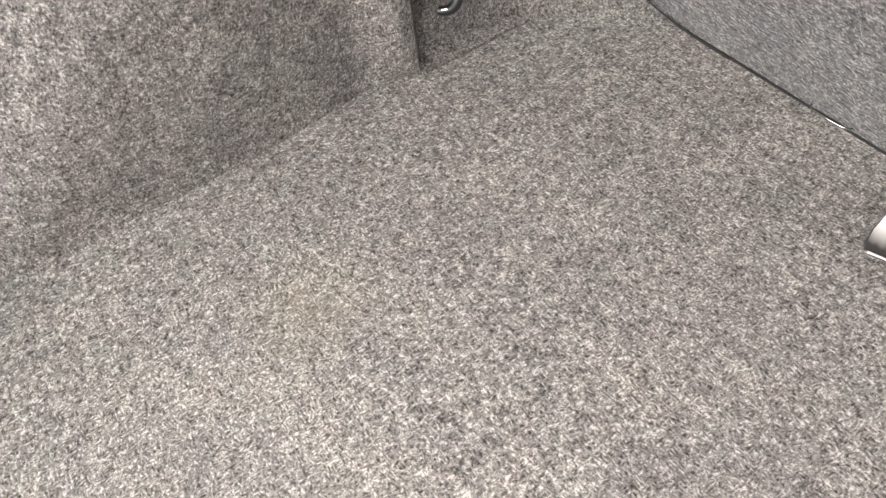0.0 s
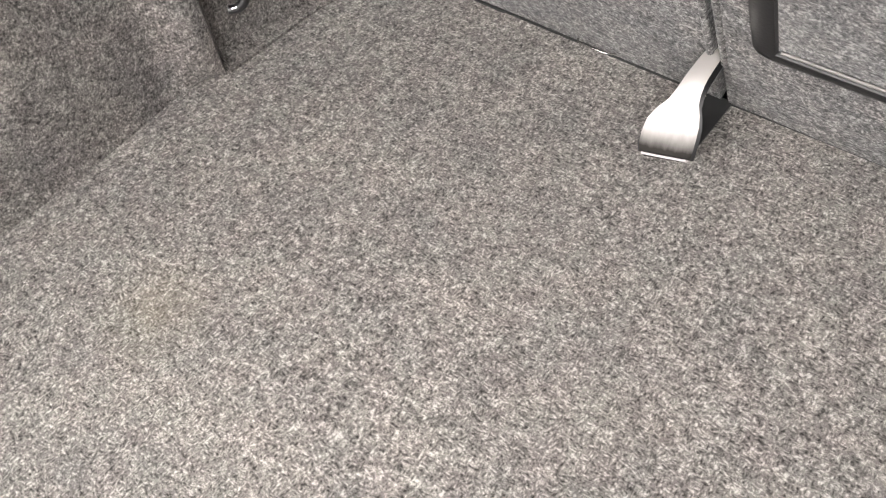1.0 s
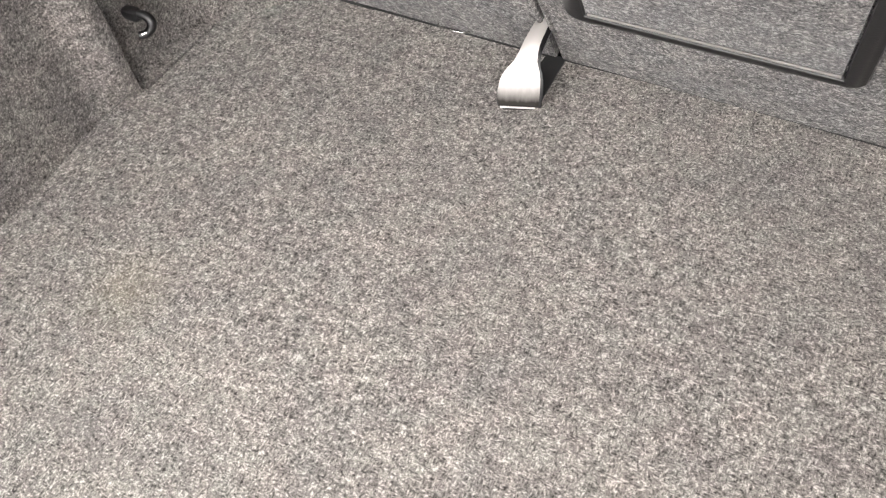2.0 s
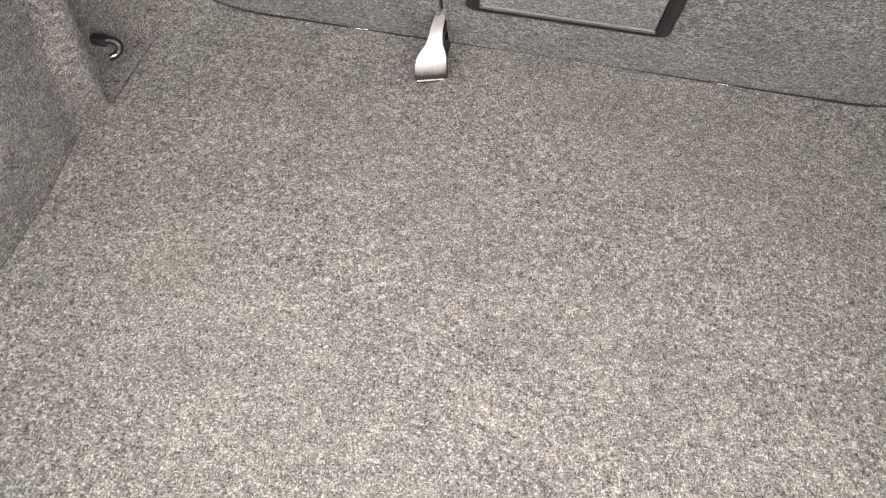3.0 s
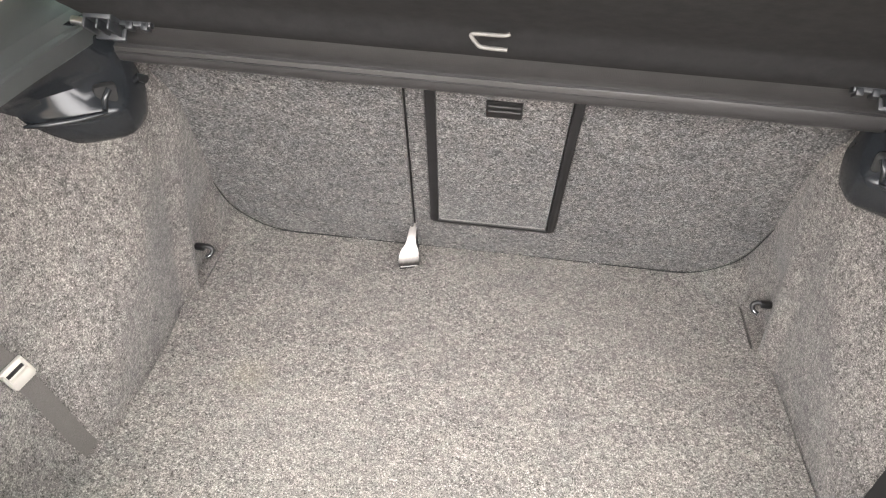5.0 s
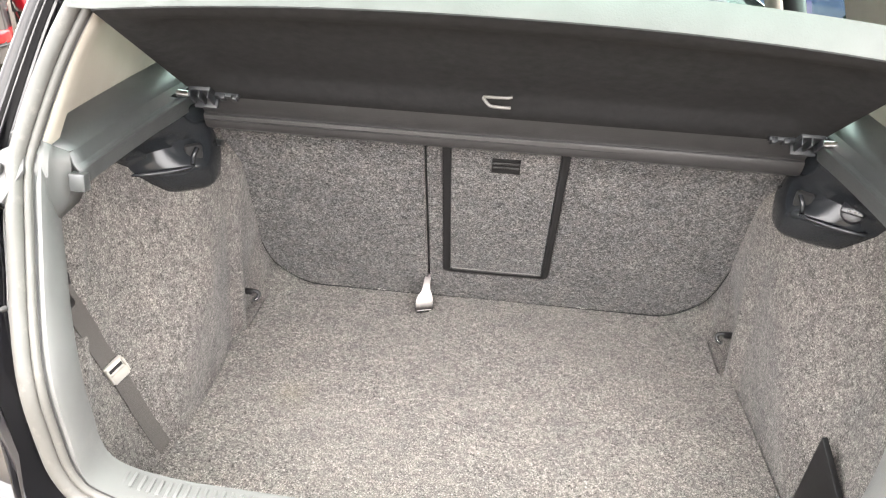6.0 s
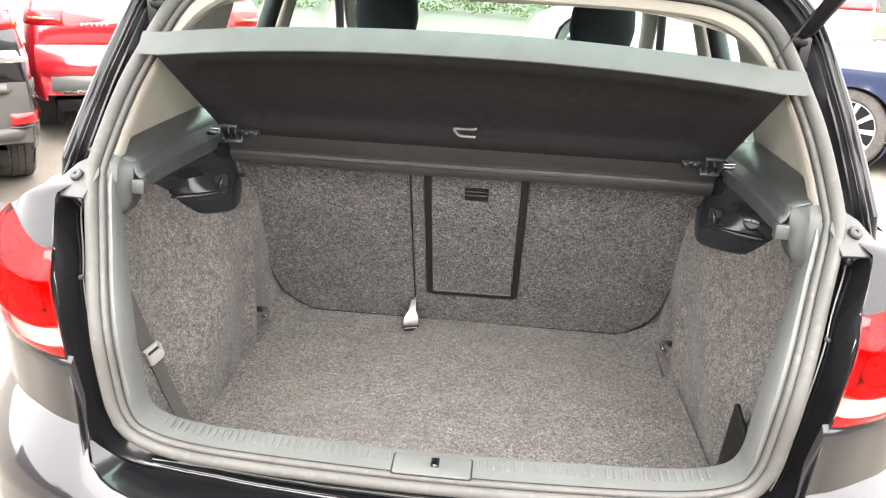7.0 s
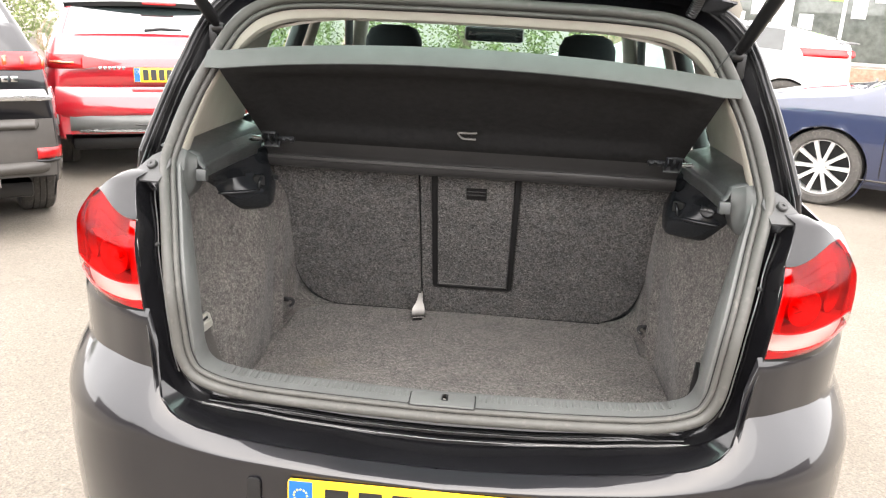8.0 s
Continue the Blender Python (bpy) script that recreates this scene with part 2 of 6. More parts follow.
SEAT_CLOTH = two_tone("seat_cloth", (0.0057, 0.00684, 0.00855), (0.01254, 0.01425, 0.0171), 300, 0.95, 0.4)
GROUND = ground_mat("pale_tarmac")
RED_PAINT = car_paint("red_paint", (0.36, 0.008, 0.016), 0.15, 1.95)
BLUE_PAINT = car_paint("blue_paint", (0.018, 0.026, 0.062), 0.15, 1.85)
WHITE_PAINT = car_paint("white_paint", (0.42, 0.42, 0.415), 0.03)
SILVER_TRIM = plastic("silver_trim", (0.5, 0.5, 0.5), 0.25, 500, 0.05, 0.05, metal=0.8, local=True)
GREY_CLAD = plastic("grey_cladding", (0.050, 0.046, 0.042), 0.5, 500, 0.3, 0.15, local=True)
STAR = plastic("plate_star", (0.8, 0.62, 0.1), 0.4, 500, 0.0)
BADGE = plastic("badge_chrome", (0.7, 0.7, 0.7), 0.2, 500, 0.0, metal=1.0)


# ---------------------------------------------------------------- mesh helpers
def finish(ob, smooth=True, angle=38):
    me = ob.data
    if smooth:
        me.polygons.foreach_set("use_smooth", [True] * len(me.polygons))
        me.set_sharp_from_angle(angle=radians(angle))
    return ob


def adopt(ob, parent):
    if parent is not None:
        ob.parent = parent
    return ob


def part(name, bm, material, parent, label="", smooth=True):
    """Links a bmesh as one mesh object under a thing or a part."""
    bmesh.ops.recalc_face_normals(bm, faces=bm.faces)
    me = bpy.data.meshes.new(name)
    bm.to_mesh(me)
    bm.free()
    me.materials.append(material)
    ob = adopt(new(name, me), parent)
    finish(ob, smooth)
    return tagged(ob, label=label) if label else ob


def anchor(name, m, label, category, group="", kind=""):
    ob = new(name)
    ob.empty_display_size = 0.1
    ob.matrix_world = m
    return tagged(ob, label, category, group, kind)


def add_grid(bm, rows, close_u=False, close_v=False, keep=None):
    """Quads between rows of points."""
    vs = [[bm.verts.new(p) for p in r] for r in rows]
    nr, nc = len(vs), len(vs[0])
    for i in range(nr if close_u else nr - 1):
        for j in range(nc if close_v else nc - 1):
            q = (vs[i][j], vs[(i + 1) % nr][j], vs[(i + 1) % nr][(j + 1) % nc], vs[i][(j + 1) % nc])
            if keep is None or keep(sum((v.co for v in q), Vector()) / 4):
                try:
                    bm.faces.new(q)
                except ValueError:
                    pass
    return bm


def grid(name, rows, material, parent, label="", thick=0.0, close_u=False, close_v=False, keep=None, offset=-1):
    bm = add_grid(bmesh.new(), rows, close_u, close_v, keep)
    for v in [v for v in bm.verts if not v.link_faces]:
        bm.verts.remove(v)
    ob = part(name, bm, material, parent, label)
    if thick:
        # the rim's edges stay crisp
        bm = bmesh.new()
        bm.from_mesh(ob.data)
        for e in bm.edges:
            e.smooth = e.smooth and not e.is_boundary
        bm.to_mesh(ob.data)
        bm.free()
        so = ob.modifiers.new("thickness", "SOLIDIFY")
        so.thickness, so.offset = thick, offset
    return ob


def add_box(bm, c, size, bevel=0.0, rot=None, seg=2):
    m = Matrix.Translation(c) @ (rot.to_matrix().to_4x4() if rot else Matrix()) @ Matrix.Diagonal((*size, 1))
    r = bmesh.ops.create_cube(bm, size=1, matrix=m)
    if bevel:
        es = {e for v in r["verts"] for e in v.link_edges}
        bmesh.ops.bevel(bm, geom=list(es), offset=bevel, segments=seg, affect="EDGES", profile=0.5)
    return bm


def box(name, c, size, material, parent, label="", bevel=0.003, rot=None):
    return part(name, add_box(bmesh.new(), c, size, bevel, rot), material, parent, label)


def add_tube(bm, pts, r, seg=10, closed=False):
    pts = [Vector(p) for p in pts]
    n = len(pts)
    rings, side = [], None
    for i, p in enumerate(pts):
        a, b = (pts[i - 1], pts[(i + 1) % n]) if closed else (pts[max(0, i - 1)], pts[min(n - 1, i + 1)])
        t = (b - a).normalized()
        if side is None:
            side = t.orthogonal().normalized()
        side = (side - t * side.dot(t)).normalized()
        up = t.cross(side)
        rr = r[i] if isinstance(r, (list, tuple)) else r
        rings.append([p + (side * math.cos(k * math.tau / seg) + up * math.sin(k * math.tau / seg)) * rr for k in range(seg)])
    add_grid(bm, rings, close_u=closed, close_v=True)
    if not closed:
        for ring in (rings[0], rings[-1]):
            bm.faces.new([bm.verts.new(p) for p in ring])
    return bm


def tube(name, pts, r, material, parent, label="", seg=10, closed=False):
    return part(name, add_tube(bmesh.new(), pts, r, seg, closed), material, parent, label)


def smooth_path(pts, count, closed=False):
    """Catmull-Rom through the points, evenly resampled."""
    pts = [Vector(p) for p in pts]
    n = len(pts)
    fine = []
    for i in range(n if closed else n - 1):
        g = lambda k: pts[k % n] if closed else pts[min(max(k, 0), n - 1)]
        p0, p1, p2, p3 = g(i - 1), g(i), g(i + 1), g(i + 2)
        for k in range(24):
            t = k / 24
            fine.append(0.5 * ((2 * p1) + (p2 - p0) * t + (2 * p0 - 5 * p1 + 4 * p2 - p3) * t * t + (3 * p1 - p0 - 3 * p2 + p3) * t ** 3))
    fine.append(pts[0] if closed else pts[-1])
    d = [0.0]
    for a, b in zip(fine, fine[1:]):
        d.append(d[-1] + (b - a).length)
    out = []
    for k in range(count):
        s = d[-1] * k / (count if closed else count - 1)
        i = min(max(1, next((j for j, x in enumerate(d) if x >= s), len(d) - 1)), len(d) - 1)
        f = (s - d[i - 1]) / max(1e-9, d[i] - d[i - 1])
        out.append(fine[i - 1].lerp(fine[i], f))
    return out


def interp(x, xs, ys):
    return float(np.interp(x, xs, ys))


def smooth01(x, a, b):
    t = min(1, max(0, (x - a) / (b - a)))
    return t * t * (3 - 2 * t)


def plate_poly(name, outline, thick, material, parent, m=None, label="", bevel=0.0):
    """A flat shape of (x, y) points, given thickness along z and set at m."""
    bm = bmesh.new()
    f = bm.faces.new([bm.verts.new((x, y, 0)) for x, y in outline])
    ex = bmesh.ops.extrude_face_region(bm, geom=[f])
    top = [v for v in ex["geom"] if isinstance(v, bmesh.types.BMVert)]
    bmesh.ops.translate(bm, verts=top, vec=(0, 0, thick))
    if bevel:
        es = [e for e in bm.edges if all(v in top for v in e.verts)]
        bmesh.ops.bevel(bm, geom=es, offset=bevel, segments=2, affect="EDGES", profile=0.5)
    if m is not None:
        bm.transform(m)
    return part(name, bm, material, parent, label)


def round_rect(w, h, r, k=5):
    out = []
    for cx, cy, a in ((w / 2 - r, h / 2 - r, 0), (-w / 2 + r, h / 2 - r, 90), (-w / 2 + r, -h / 2 + r, 180), (w / 2 - r, -h / 2 + r, 270)):
        out += [(cx + r * math.cos(radians(a + 90 * i / k)), cy + r * math.sin(radians(a + 90 * i / k))) for i in range(k + 1)]
    return out


def add_lathe(bm, prof, seg=32, axis="x"):
    """Turns (radius, along) points round an axis."""
    rows = []
    for k in range(seg):
        a = k * math.tau / seg
        rows.append([(h, r * math.cos(a), r * math.sin(a)) if axis == "x" else (r * math.cos(a), r * math.sin(a), h) for r, h in prof])
    return add_grid(bm, rows, close_u=True)


# ---------------------------------------------------------------- ground
bm = bmesh.new()
ring = [0, 2, 5, 9, 15, 30, 80, 250, 900]
rows = [[(r * math.cos(a * math.tau / 48), 2 + r * math.sin(a * math.tau / 48), 0) for a in range(48)] for r in ring[1:]]
add_grid(bm, rows, close_v=True)
bm.faces.new([bm.verts.new(p) for p in rows[0]])
bmesh.ops.remove_doubles(bm, verts=bm.verts, dist=1e-4)
SLOPE = 0.03
TILT = Matrix.Rotation(-math.atan(SLOPE), 4, "X")
bm.transform(TILT)
ground = part("ground", bm, GROUND, None, "pale worn tarmac of a car park", smooth=False)
tagged(ground, category="ground", kind="structure")

# added walls, never in view: a dark horizon for the paint to reflect
WALL_BRICK = two_tone("dark_brick", (0.055, 0.042, 0.035), (0.115, 0.088, 0.072), 9, 0.9, 0.3)
for name, cx, cy, w, d in (("wall_south", 0, -10.0, 24, .25), ("wall_west", -12.0, -5.6, .25, 8.6), ("wall_east", 12.0, -5.6, .25, 8.6)):
    bm = add_box(bmesh.new(), (cx, cy, .9), (w, d, 2.2), .01)
    add_box(bm, (cx, cy, 2.03), (w + .08, d + .08, .07), .01)
    tagged(part(name, bm, WALL_BRICK, None, "added dark brick wall, out of view, for reflections in the paint"), category="wall", kind="structure").matrix_world = TILT

# ---------------------------------------------------------------- the open hatchback: boot opening
car = anchor("hatchback_car", pose(0, 0, 0), "black hatchback car with its tailgate open and an empty carpeted boot", "car")

# right half of the opening: the seal's outer edge, and the edge of the outer skin beside it
EDGE_IN = [(0, -.013, .754), (.15, -.012, .756), (.297, -.010, .760), (.37, -.008, .764), (.43, -.005, .774), (.474, -.001, .794), (.496, 0, .833), (.503, 0, .88), (.510, .004, .95), (.526, .035, 1.01),
           (.551, .095, 1.085), (.572, .145, 1.137), (.579, .178, 1.173), (.557, .232, 1.264), (.530, .271, 1.332), (.477, .318, 1.426), (.406, .345, 1.470), (.30, .354, 1.483), (.15, .356, 1.486), (0, .356, 1.487)]
EDGE_OUT = [(0, -.077, .692), (.15, -.077, .697), (.28, -.077, .707), (.38, -.075, .718), (.44, -.071, .729), (.485, -.063, .742), (.510, -.053, .757), (.524, -.043, .777), (.532, -.030, .82), (.541, -.018, .875), (.554, -.003, .925), (.562, .003, 1.0), (.567, .011, 1.05),
            (.572, .035, 1.085), (.605, .110, 1.128), (.622, .185, 1.165), (.603, .255, 1.26), (.580, .300, 1.335), (.535, .355, 1.44), (.46, .392, 1.497), (.33, .405, 1.515), (.16, .410, 1.522), (0, .411, 1.524)]


def loop(half, count):
    left = [(-x, y, z) for x, y, z in half[1:-1]][::-1]
    return smooth_path(half + left, count, closed=True)


N = 240
IN, OUT = loop(EDGE_IN, N), loop(EDGE_OUT, N)


def frame_at(k):
    """Inward in the opening, and out towards the tailgate, at point k of the seal."""
    t = (IN[(k + 1) % N] - IN[k - 1]).normalized()
    to = Vector((0, IN[k].y, 1.08)) - IN[k]
    to.x *= 1.0
    n = (to - t * to.dot(t)).normalized()
    out = t.cross(n).normalized()
    if out.y > 0:
        out = -out
    n = (Vector((0, 0.05, 1.05)) - IN[k])
    n = (n - out * n.dot(out) - t * n.dot(t)).normalized()
    return n, out


FR = [frame_at(k) for k in range(N)]


def sweep(name, prof, material, label="", first=0, last=N, thick=0.0, parent=None):
    ks = [k % N for k in range(first, last + (0 if last - first == N else 1))]
    rows = [[IN[k] + FR[k][0] * a + FR[k][1] * b for a, b in prof] for k in ks]
    return grid(name, rows, material, parent or car, label, close_u=last - first == N, thick=thick)


def arc(ca, cb, r, a0, a1, n):
    return [(ca + r * math.cos(radians(a0 + (a1 - a0) * i / n)), cb + r * math.sin(radians(a0 + (a1 - a0) * i / n))) for i in range(n + 1)]


seal = sweep("boot_seal", [(-.002, -.012)] + arc(.0085, .004, .0105, 190, 12, 8) + arc(.0242, .003, .0052, 170, -10, 6) + [(.0302, -.012)], SEAL, "pale dusty double-lipped rubber boot seal")
sweep("seal_groove", [(.0162, .0078), (.0180, .0050), (.0215, .0050), (.0228, .0072)], GROOVE_SHADE, "dark line between the lips of the seal", parent=seal)
sweep("seal_groove", [(.0268, .0066), (.0280, .0030), (.0302, .0016), (.0314, .0014)], GROOVE_SHADE, parent=seal)

# painted channel between the seal and the outer skin
# (how far from the skin's edge towards the seal and on under it, height over the skin's edge); the first three hang from the seal
LOW_LINE = [(1.0, -.002), (1.5, -.010), (1.9, -.012), (1.9, 0), (1.70, 0), (1.66, 0), (1.50, 0), (1.46, 0), (1.30, 0), (1.26, 0), (.7, 0), (0, 0)]
# heights of the two narrow steps below the seal, from the middle out to the corner
STEP_X = [0, .18, .29, .34, .395, .448, .50, .527]
STEP_LOW = [.702, .706, .713, .719, .723, .730, .744, .762]
STEP_UP = [.712, .715, .722, .725, .727, .733, .746, .765]


def step_z(x, f, rim):
    """Height of the stepped channel along the sill."""
    lo, up = interp(abs(x), STEP_X, STEP_LOW), interp(abs(x), STEP_X, STEP_UP)
    return interp(f, [0, .7, 1.26, 1.30, 1.46, 1.50, 1.66, 1.70, 1.9], [rim, rim, min(rim + .001, lo - .004), lo, lo + .001, up, up + .001, up + .008, up + .012])



SIDE_LINE = [(0, 0), (.05, .8), (.10, 1.0), (.36, 1.05), (.40, 1.02), (.43, .92), (.46, .94), (.50, 1.0), (.78, .62), (.92, .22), (.97, .04), (1, 0)]
UPPER_LINE = [(0, 0), (.05, .85), (.10, 1.0), (.40, 1.05), (.72, 1.0), (.79, .92), (.83, .45), (.86, .38), (.90, .34), (.93, .05), (.97, 0), (1, 0)]
rows = []
for k in range(N):
    a, b, n = IN[k] - FR[k][1] * 0.004, OUT[k], FR[k][1]
    side = [a.lerp(b, f) - n * (.034 * d) for f, d in (UPPER_LINE if IN[k].z > 1.13 else SIDE_LINE)]
    under = []
    for i, (f, dz) in enumerate(LOW_LINE):
        q = b.lerp(a, f)
        under.append(Vector((q.x, q.y, a.z + dz if i < 3 else step_z(q.x, f, b.z))))
    w = smooth01(IN[k].z, .775, .84)
    rows.append([p.lerp(q, w) for p, q in zip(under, side)])
# pale beads paint the highlights along the two steps
for f in (1.295, 1.495):
    line = []
    for k in [q % N for q in range(-N // 4, N // 4)]:
        if IN[k].z < .795:
            q = OUT[k].lerp(IN[k], f)
            line.append((q.x, q.y, step_z(q.x, f, OUT[k].z) + .0005))
    tube("sill_bead", line, .0011, FOLD, car, "thin pale bead for the highlight on the step below the seal", seg=6)
grid("boot_channel", rows, PAINT_IN, car, "glossy black painted channel round the boot opening", close_u=True, thick=0.002)

# inner trim of the opening: grey below, cream above
low_end = max(k for k in range(N // 2) if IN[k].z < 1.183)
TRIM_PROF = [(.028, -.010), (.0295, -.001), (.0375, .000), (.0395, -.004), (.0405, -.014), (.0412, -.022), (.0405, -.046), (.037, -.054), (.020, -.056)]
rows = []
for k in range(-low_end, low_end + 1):
    flat = .10 + .90 * smooth01(IN[k].z, .78, .88)  # along the sill the trim lies flush with the sill plate
    rows.append([IN[k] + FR[k][0] * min(a, .0295 + (a - .0295) * flat) + FR[k][1] * b for a, b in TRIM_PROF])
grid("opening_trim", rows, TRIM, car, "grey plastic trim inside the boot seal")
SLIM = [(.028, -.010), (.0295, -.001), (.033, .000), (.0365, -.005), (.0375, -.014), (.0365, -.03)]
BROAD = [(.028, -.010), (.0295, -.001), (.034, .000), (.048, -.003), (.0535, -.010), (.0525, -.04)]
rows = []
for k in range(low_end, N - low_end + 1):
    w = smooth01(IN[k].z, 1.33, 1.462)  # the trim widens where it turns in above the opening
    rows.append([IN[k] + FR[k][0] * (a0 + (a1 - a0) * w) + FR[k][1] * (b0 + (b1 - b0) * w) for (a0, b0), (a1, b1) in zip(SLIM, BROAD)])
grid("pillar_edge_trim", rows, CREAM, car, "cream trim edge round the upper opening")

# sill plate with ribs and the lock cover in the middle
SILL = [(.034, .778), (.040, .772), (.046, .75), (.047, .68), (.047, .585)]
xs = [-.46 + .92 * i / 30 for i in range(31)]
sill = grid("sill_plate", [[(x, y, z) for y, z in SILL] for x in xs], TRIM, car, "grey-green ribbed plastic boot sill plate", thick=0.004)
rib_me = None
ribs = [k for k in range(-37, 38) if abs(k) > 5]
for k in ribs:
    if rib_me is None:
        rib = part("rib", add_box(bmesh.new(), (0, 0, 0), (.0050, .024, .0030), .001), TRIM, sill, "fine raised anti-slip rib")
        rib_me = rib.data
    else:
        rib = adopt(new("rib", rib_me), sill)
    x = .0115 * k
    q = min(IN, key=lambda p: abs(p.x - x) + (10 if p.z > 1 else 0))
    rib.location = (x, q.y + .0345, q.z + .0300)
plate_poly("cover_gap", round_rect(.123, .048, .004), .0015, GROOVE_SHADE, sill, Matrix.Translation((0, .0045, .7842)) @ Euler((radians(2), 0, 0)).to_matrix().to_4x4(), "dark gap round the cover")
lock = plate_poly("lock_cover", round_rect(.118, .044, .004), .004, TRIM, car, Matrix.Translation((0, .004, .7842)) @ Euler((radians(2), 0, 0)).to_matrix().to_4x4(), "grey lock striker cover", bevel=.0015)
box("striker_slot", (.004, .010, .7889), (.012, .022, .002), BLACK, lock, "dark slot", .0005)
box("striker", (.004, .008, .7907), (.006, .018, .004), CHROME, lock, "bright steel striker", .001)

# ---------------------------------------------------------------- boot floor and side liners
F = 0.60
FY = [.04, .35, .50, .632, .655, .78, .81, .845]
FX = {1: [.520, .512, .506, .500, .476, .477, .452, .405], -1: [.520, .491, .487, .499, .480, .478, .452, .405]}


def floor_x(y, s=1):
    return interp(y, FY, FX[s])


ys = sorted({round(v, 4) for v in list(np.linspace(.05, .8445, 34)) + FY[1:-1]})
rows = []
for y in ys:
    a, b = -floor_x(y, -1), floor_x(y, 1)
    rows.append([(a + (b - a) * (u + 1) / 2, y, F + .0012 * math.sin(9 * y + 3 * u) * (1 - u * u)) for u in np.linspace(-1, 1, 25)])
boot_floor = tagged(grid("boot_floor", rows, CARPET, None, "", thick=0.018), "grey speckled felt carpet board lying on the boot floor", "boot carpet")
under = box("spare_wheel_well", (0, .45, .545), (1.10, .84, .03), BLACK, car, "dark floor pan under the carpet", .005)


def liner_x(y, z, s=1):
    """Half width of the boot at a place and height: flared at the rear, straight past the wheel arch, with a ridge before the hook's niche."""
    k = (z - .62) / .4
    rear = .526 + .058 * k + .010 * smooth01(z, .62, .72)
    arch = floor_x(min(max(y, .44), .61), s) + .004 - .018 * k - .016 * smooth01(y, .60, .66)
    f = smooth01(y, .24 + .09 * k, .33 + .40 * k)
    fold = y - (.243 + (z - .892) * .545)
    low = 1 - smooth01(z, .70, .82)
    ridge = -.010 * math.exp(-((y - .632) / .017) ** 2) * (1 - smooth01(z, .74, .88))
    niche = .017 * smooth01(y, .648, .660) * (1 - smooth01(y, .72, .785)) * low
    # soft upright creases pressed into the felt behind the strap
    crease = .0038 * math.sin((fold + .02) * 95) * math.exp(-((fold + .01) / .05) ** 2) * smooth01(z, .72, .82)
    return rear * (1 - f) + arch * f - .0050 * math.exp(-(fold / .011) ** 2) * smooth01(z, .72, .80) + ridge + niche - crease


def side_liner(s):
    rows = []
    for y in np.linspace(.075, .858, 132):
        seam = (smooth01(y, .08, .12) if s > 0 else smooth01(y, .36, .42)) * (1 - smooth01(y, .604, .616)) + smooth01(y, .650, .656) * (1 - smooth01(y, .752, .775))
        base = floor_x(min(y, .845), s) - .003 - .012 * smooth01(y, .785, .80) + seam * (.0078 if s > 0 else .0058)
        r = .010 + .062 * smooth01(y, .72, .84) + .045 * (1 - smooth01(y, .24, .42)) + .016 * math.exp(-((y - .632) / .014) ** 2)
        top = min(1.12, 1.03 + (y - .075) * .9)
        wall = liner_x(y, F + r, s)
        line = [(s * base, y, F - .012), (s * base, y, F + .0006)]
        for i in range(1, 9):
            a = i / 8
            x = base + (wall - base) * math.sin(a * math.pi / 2)
            z = F + .001 + r * (1 - math.cos(a * math.pi / 2))
            line.append((s * x, y, z))
        for z in np.linspace(F + r + .02, top, 22):
            line.append((s * liner_x(y, z, s), y, z))
        rows.append(line)
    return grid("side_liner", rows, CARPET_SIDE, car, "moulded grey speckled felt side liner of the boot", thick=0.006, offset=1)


LINER = {s: side_liner(s) for s in (-1, 1)}


def tie_hook(s):
    """Stubby black lashing hook curling out of its niche, with a bright worn tip."""
    x, y, z = (-.470, .675, .664) if s < 0 else (.480, .695, .655)
    d = -s
    hook = part("lashing_hook", add_box(bmesh.new(), (x - d * .013, y + .003, z + .009), (.020, .012, .012), .004), BLACK, LINER[s], "stubby black lashing hook with a bright worn tip")
    pts = smooth_path([(x - d * .008, y + .003, z + .010), (x + d * .001, y + .005, z + .0095), (x + d * .007, y + .005, z + .005), (x + d * .007, y + .002, z - .001), (x + d * .003, y - .003, z - .005), (x - d * .002, y - .007, z - .0055)], 24)
    tube("hook_loop", pts, [.0046 - .0012 * abs(i / 23 - .45) for i in range(24)], BLACK, hook)
    tube("wire_tip", [p + Vector((d * .0016, -.0016, .0024)) for p in pts[18:22]], .0018, CHROME, hook)


for s in (-1, 1):
    tie_hook(s)

# ---------------------------------------------------------------- rear seat backs
S0, S1 = Vector((0, .842, .604)), Vector((0, .621, 1.046))
UP = (S1 - S0).normalized()
NORMAL = Vector((0, -UP.z, UP.y))
SEAT_M = Matrix(((1, 0, 0, 0), (0, UP.y, NORMAL.y, S0.y), (0, UP.z, NORMAL.z, S0.z), (0, 0, 0, 1)))


def seat_pt(x, z, lift=0.0):
    k = (z - S0.z) / UP.z
    return S0 + Vector((x, 0, 0)) + UP * k + NORMAL * lift


def seat_outline(x0, x1, right):
    """Side contour with the big rounded lower corner."""
    side = [(.492, .56), (.489, .40), (.486, .25), (.480, .16), (.474, .110), (.462, .070), (.440, .038), (.412, .012), (.375, -.002)]
    if right:
        pts = [(x0, .56)] + side + [(x0, -.003)]
    else:
        pts = [(-x, v) for x, v in side] + [(x1, -.003), (x1, .56)]
    return pts


def seat_panel(name, outline, label):
    th = anchor(name, Matrix(), label, "seat back")
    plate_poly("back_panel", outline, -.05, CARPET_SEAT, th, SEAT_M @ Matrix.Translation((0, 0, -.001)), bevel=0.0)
    return th


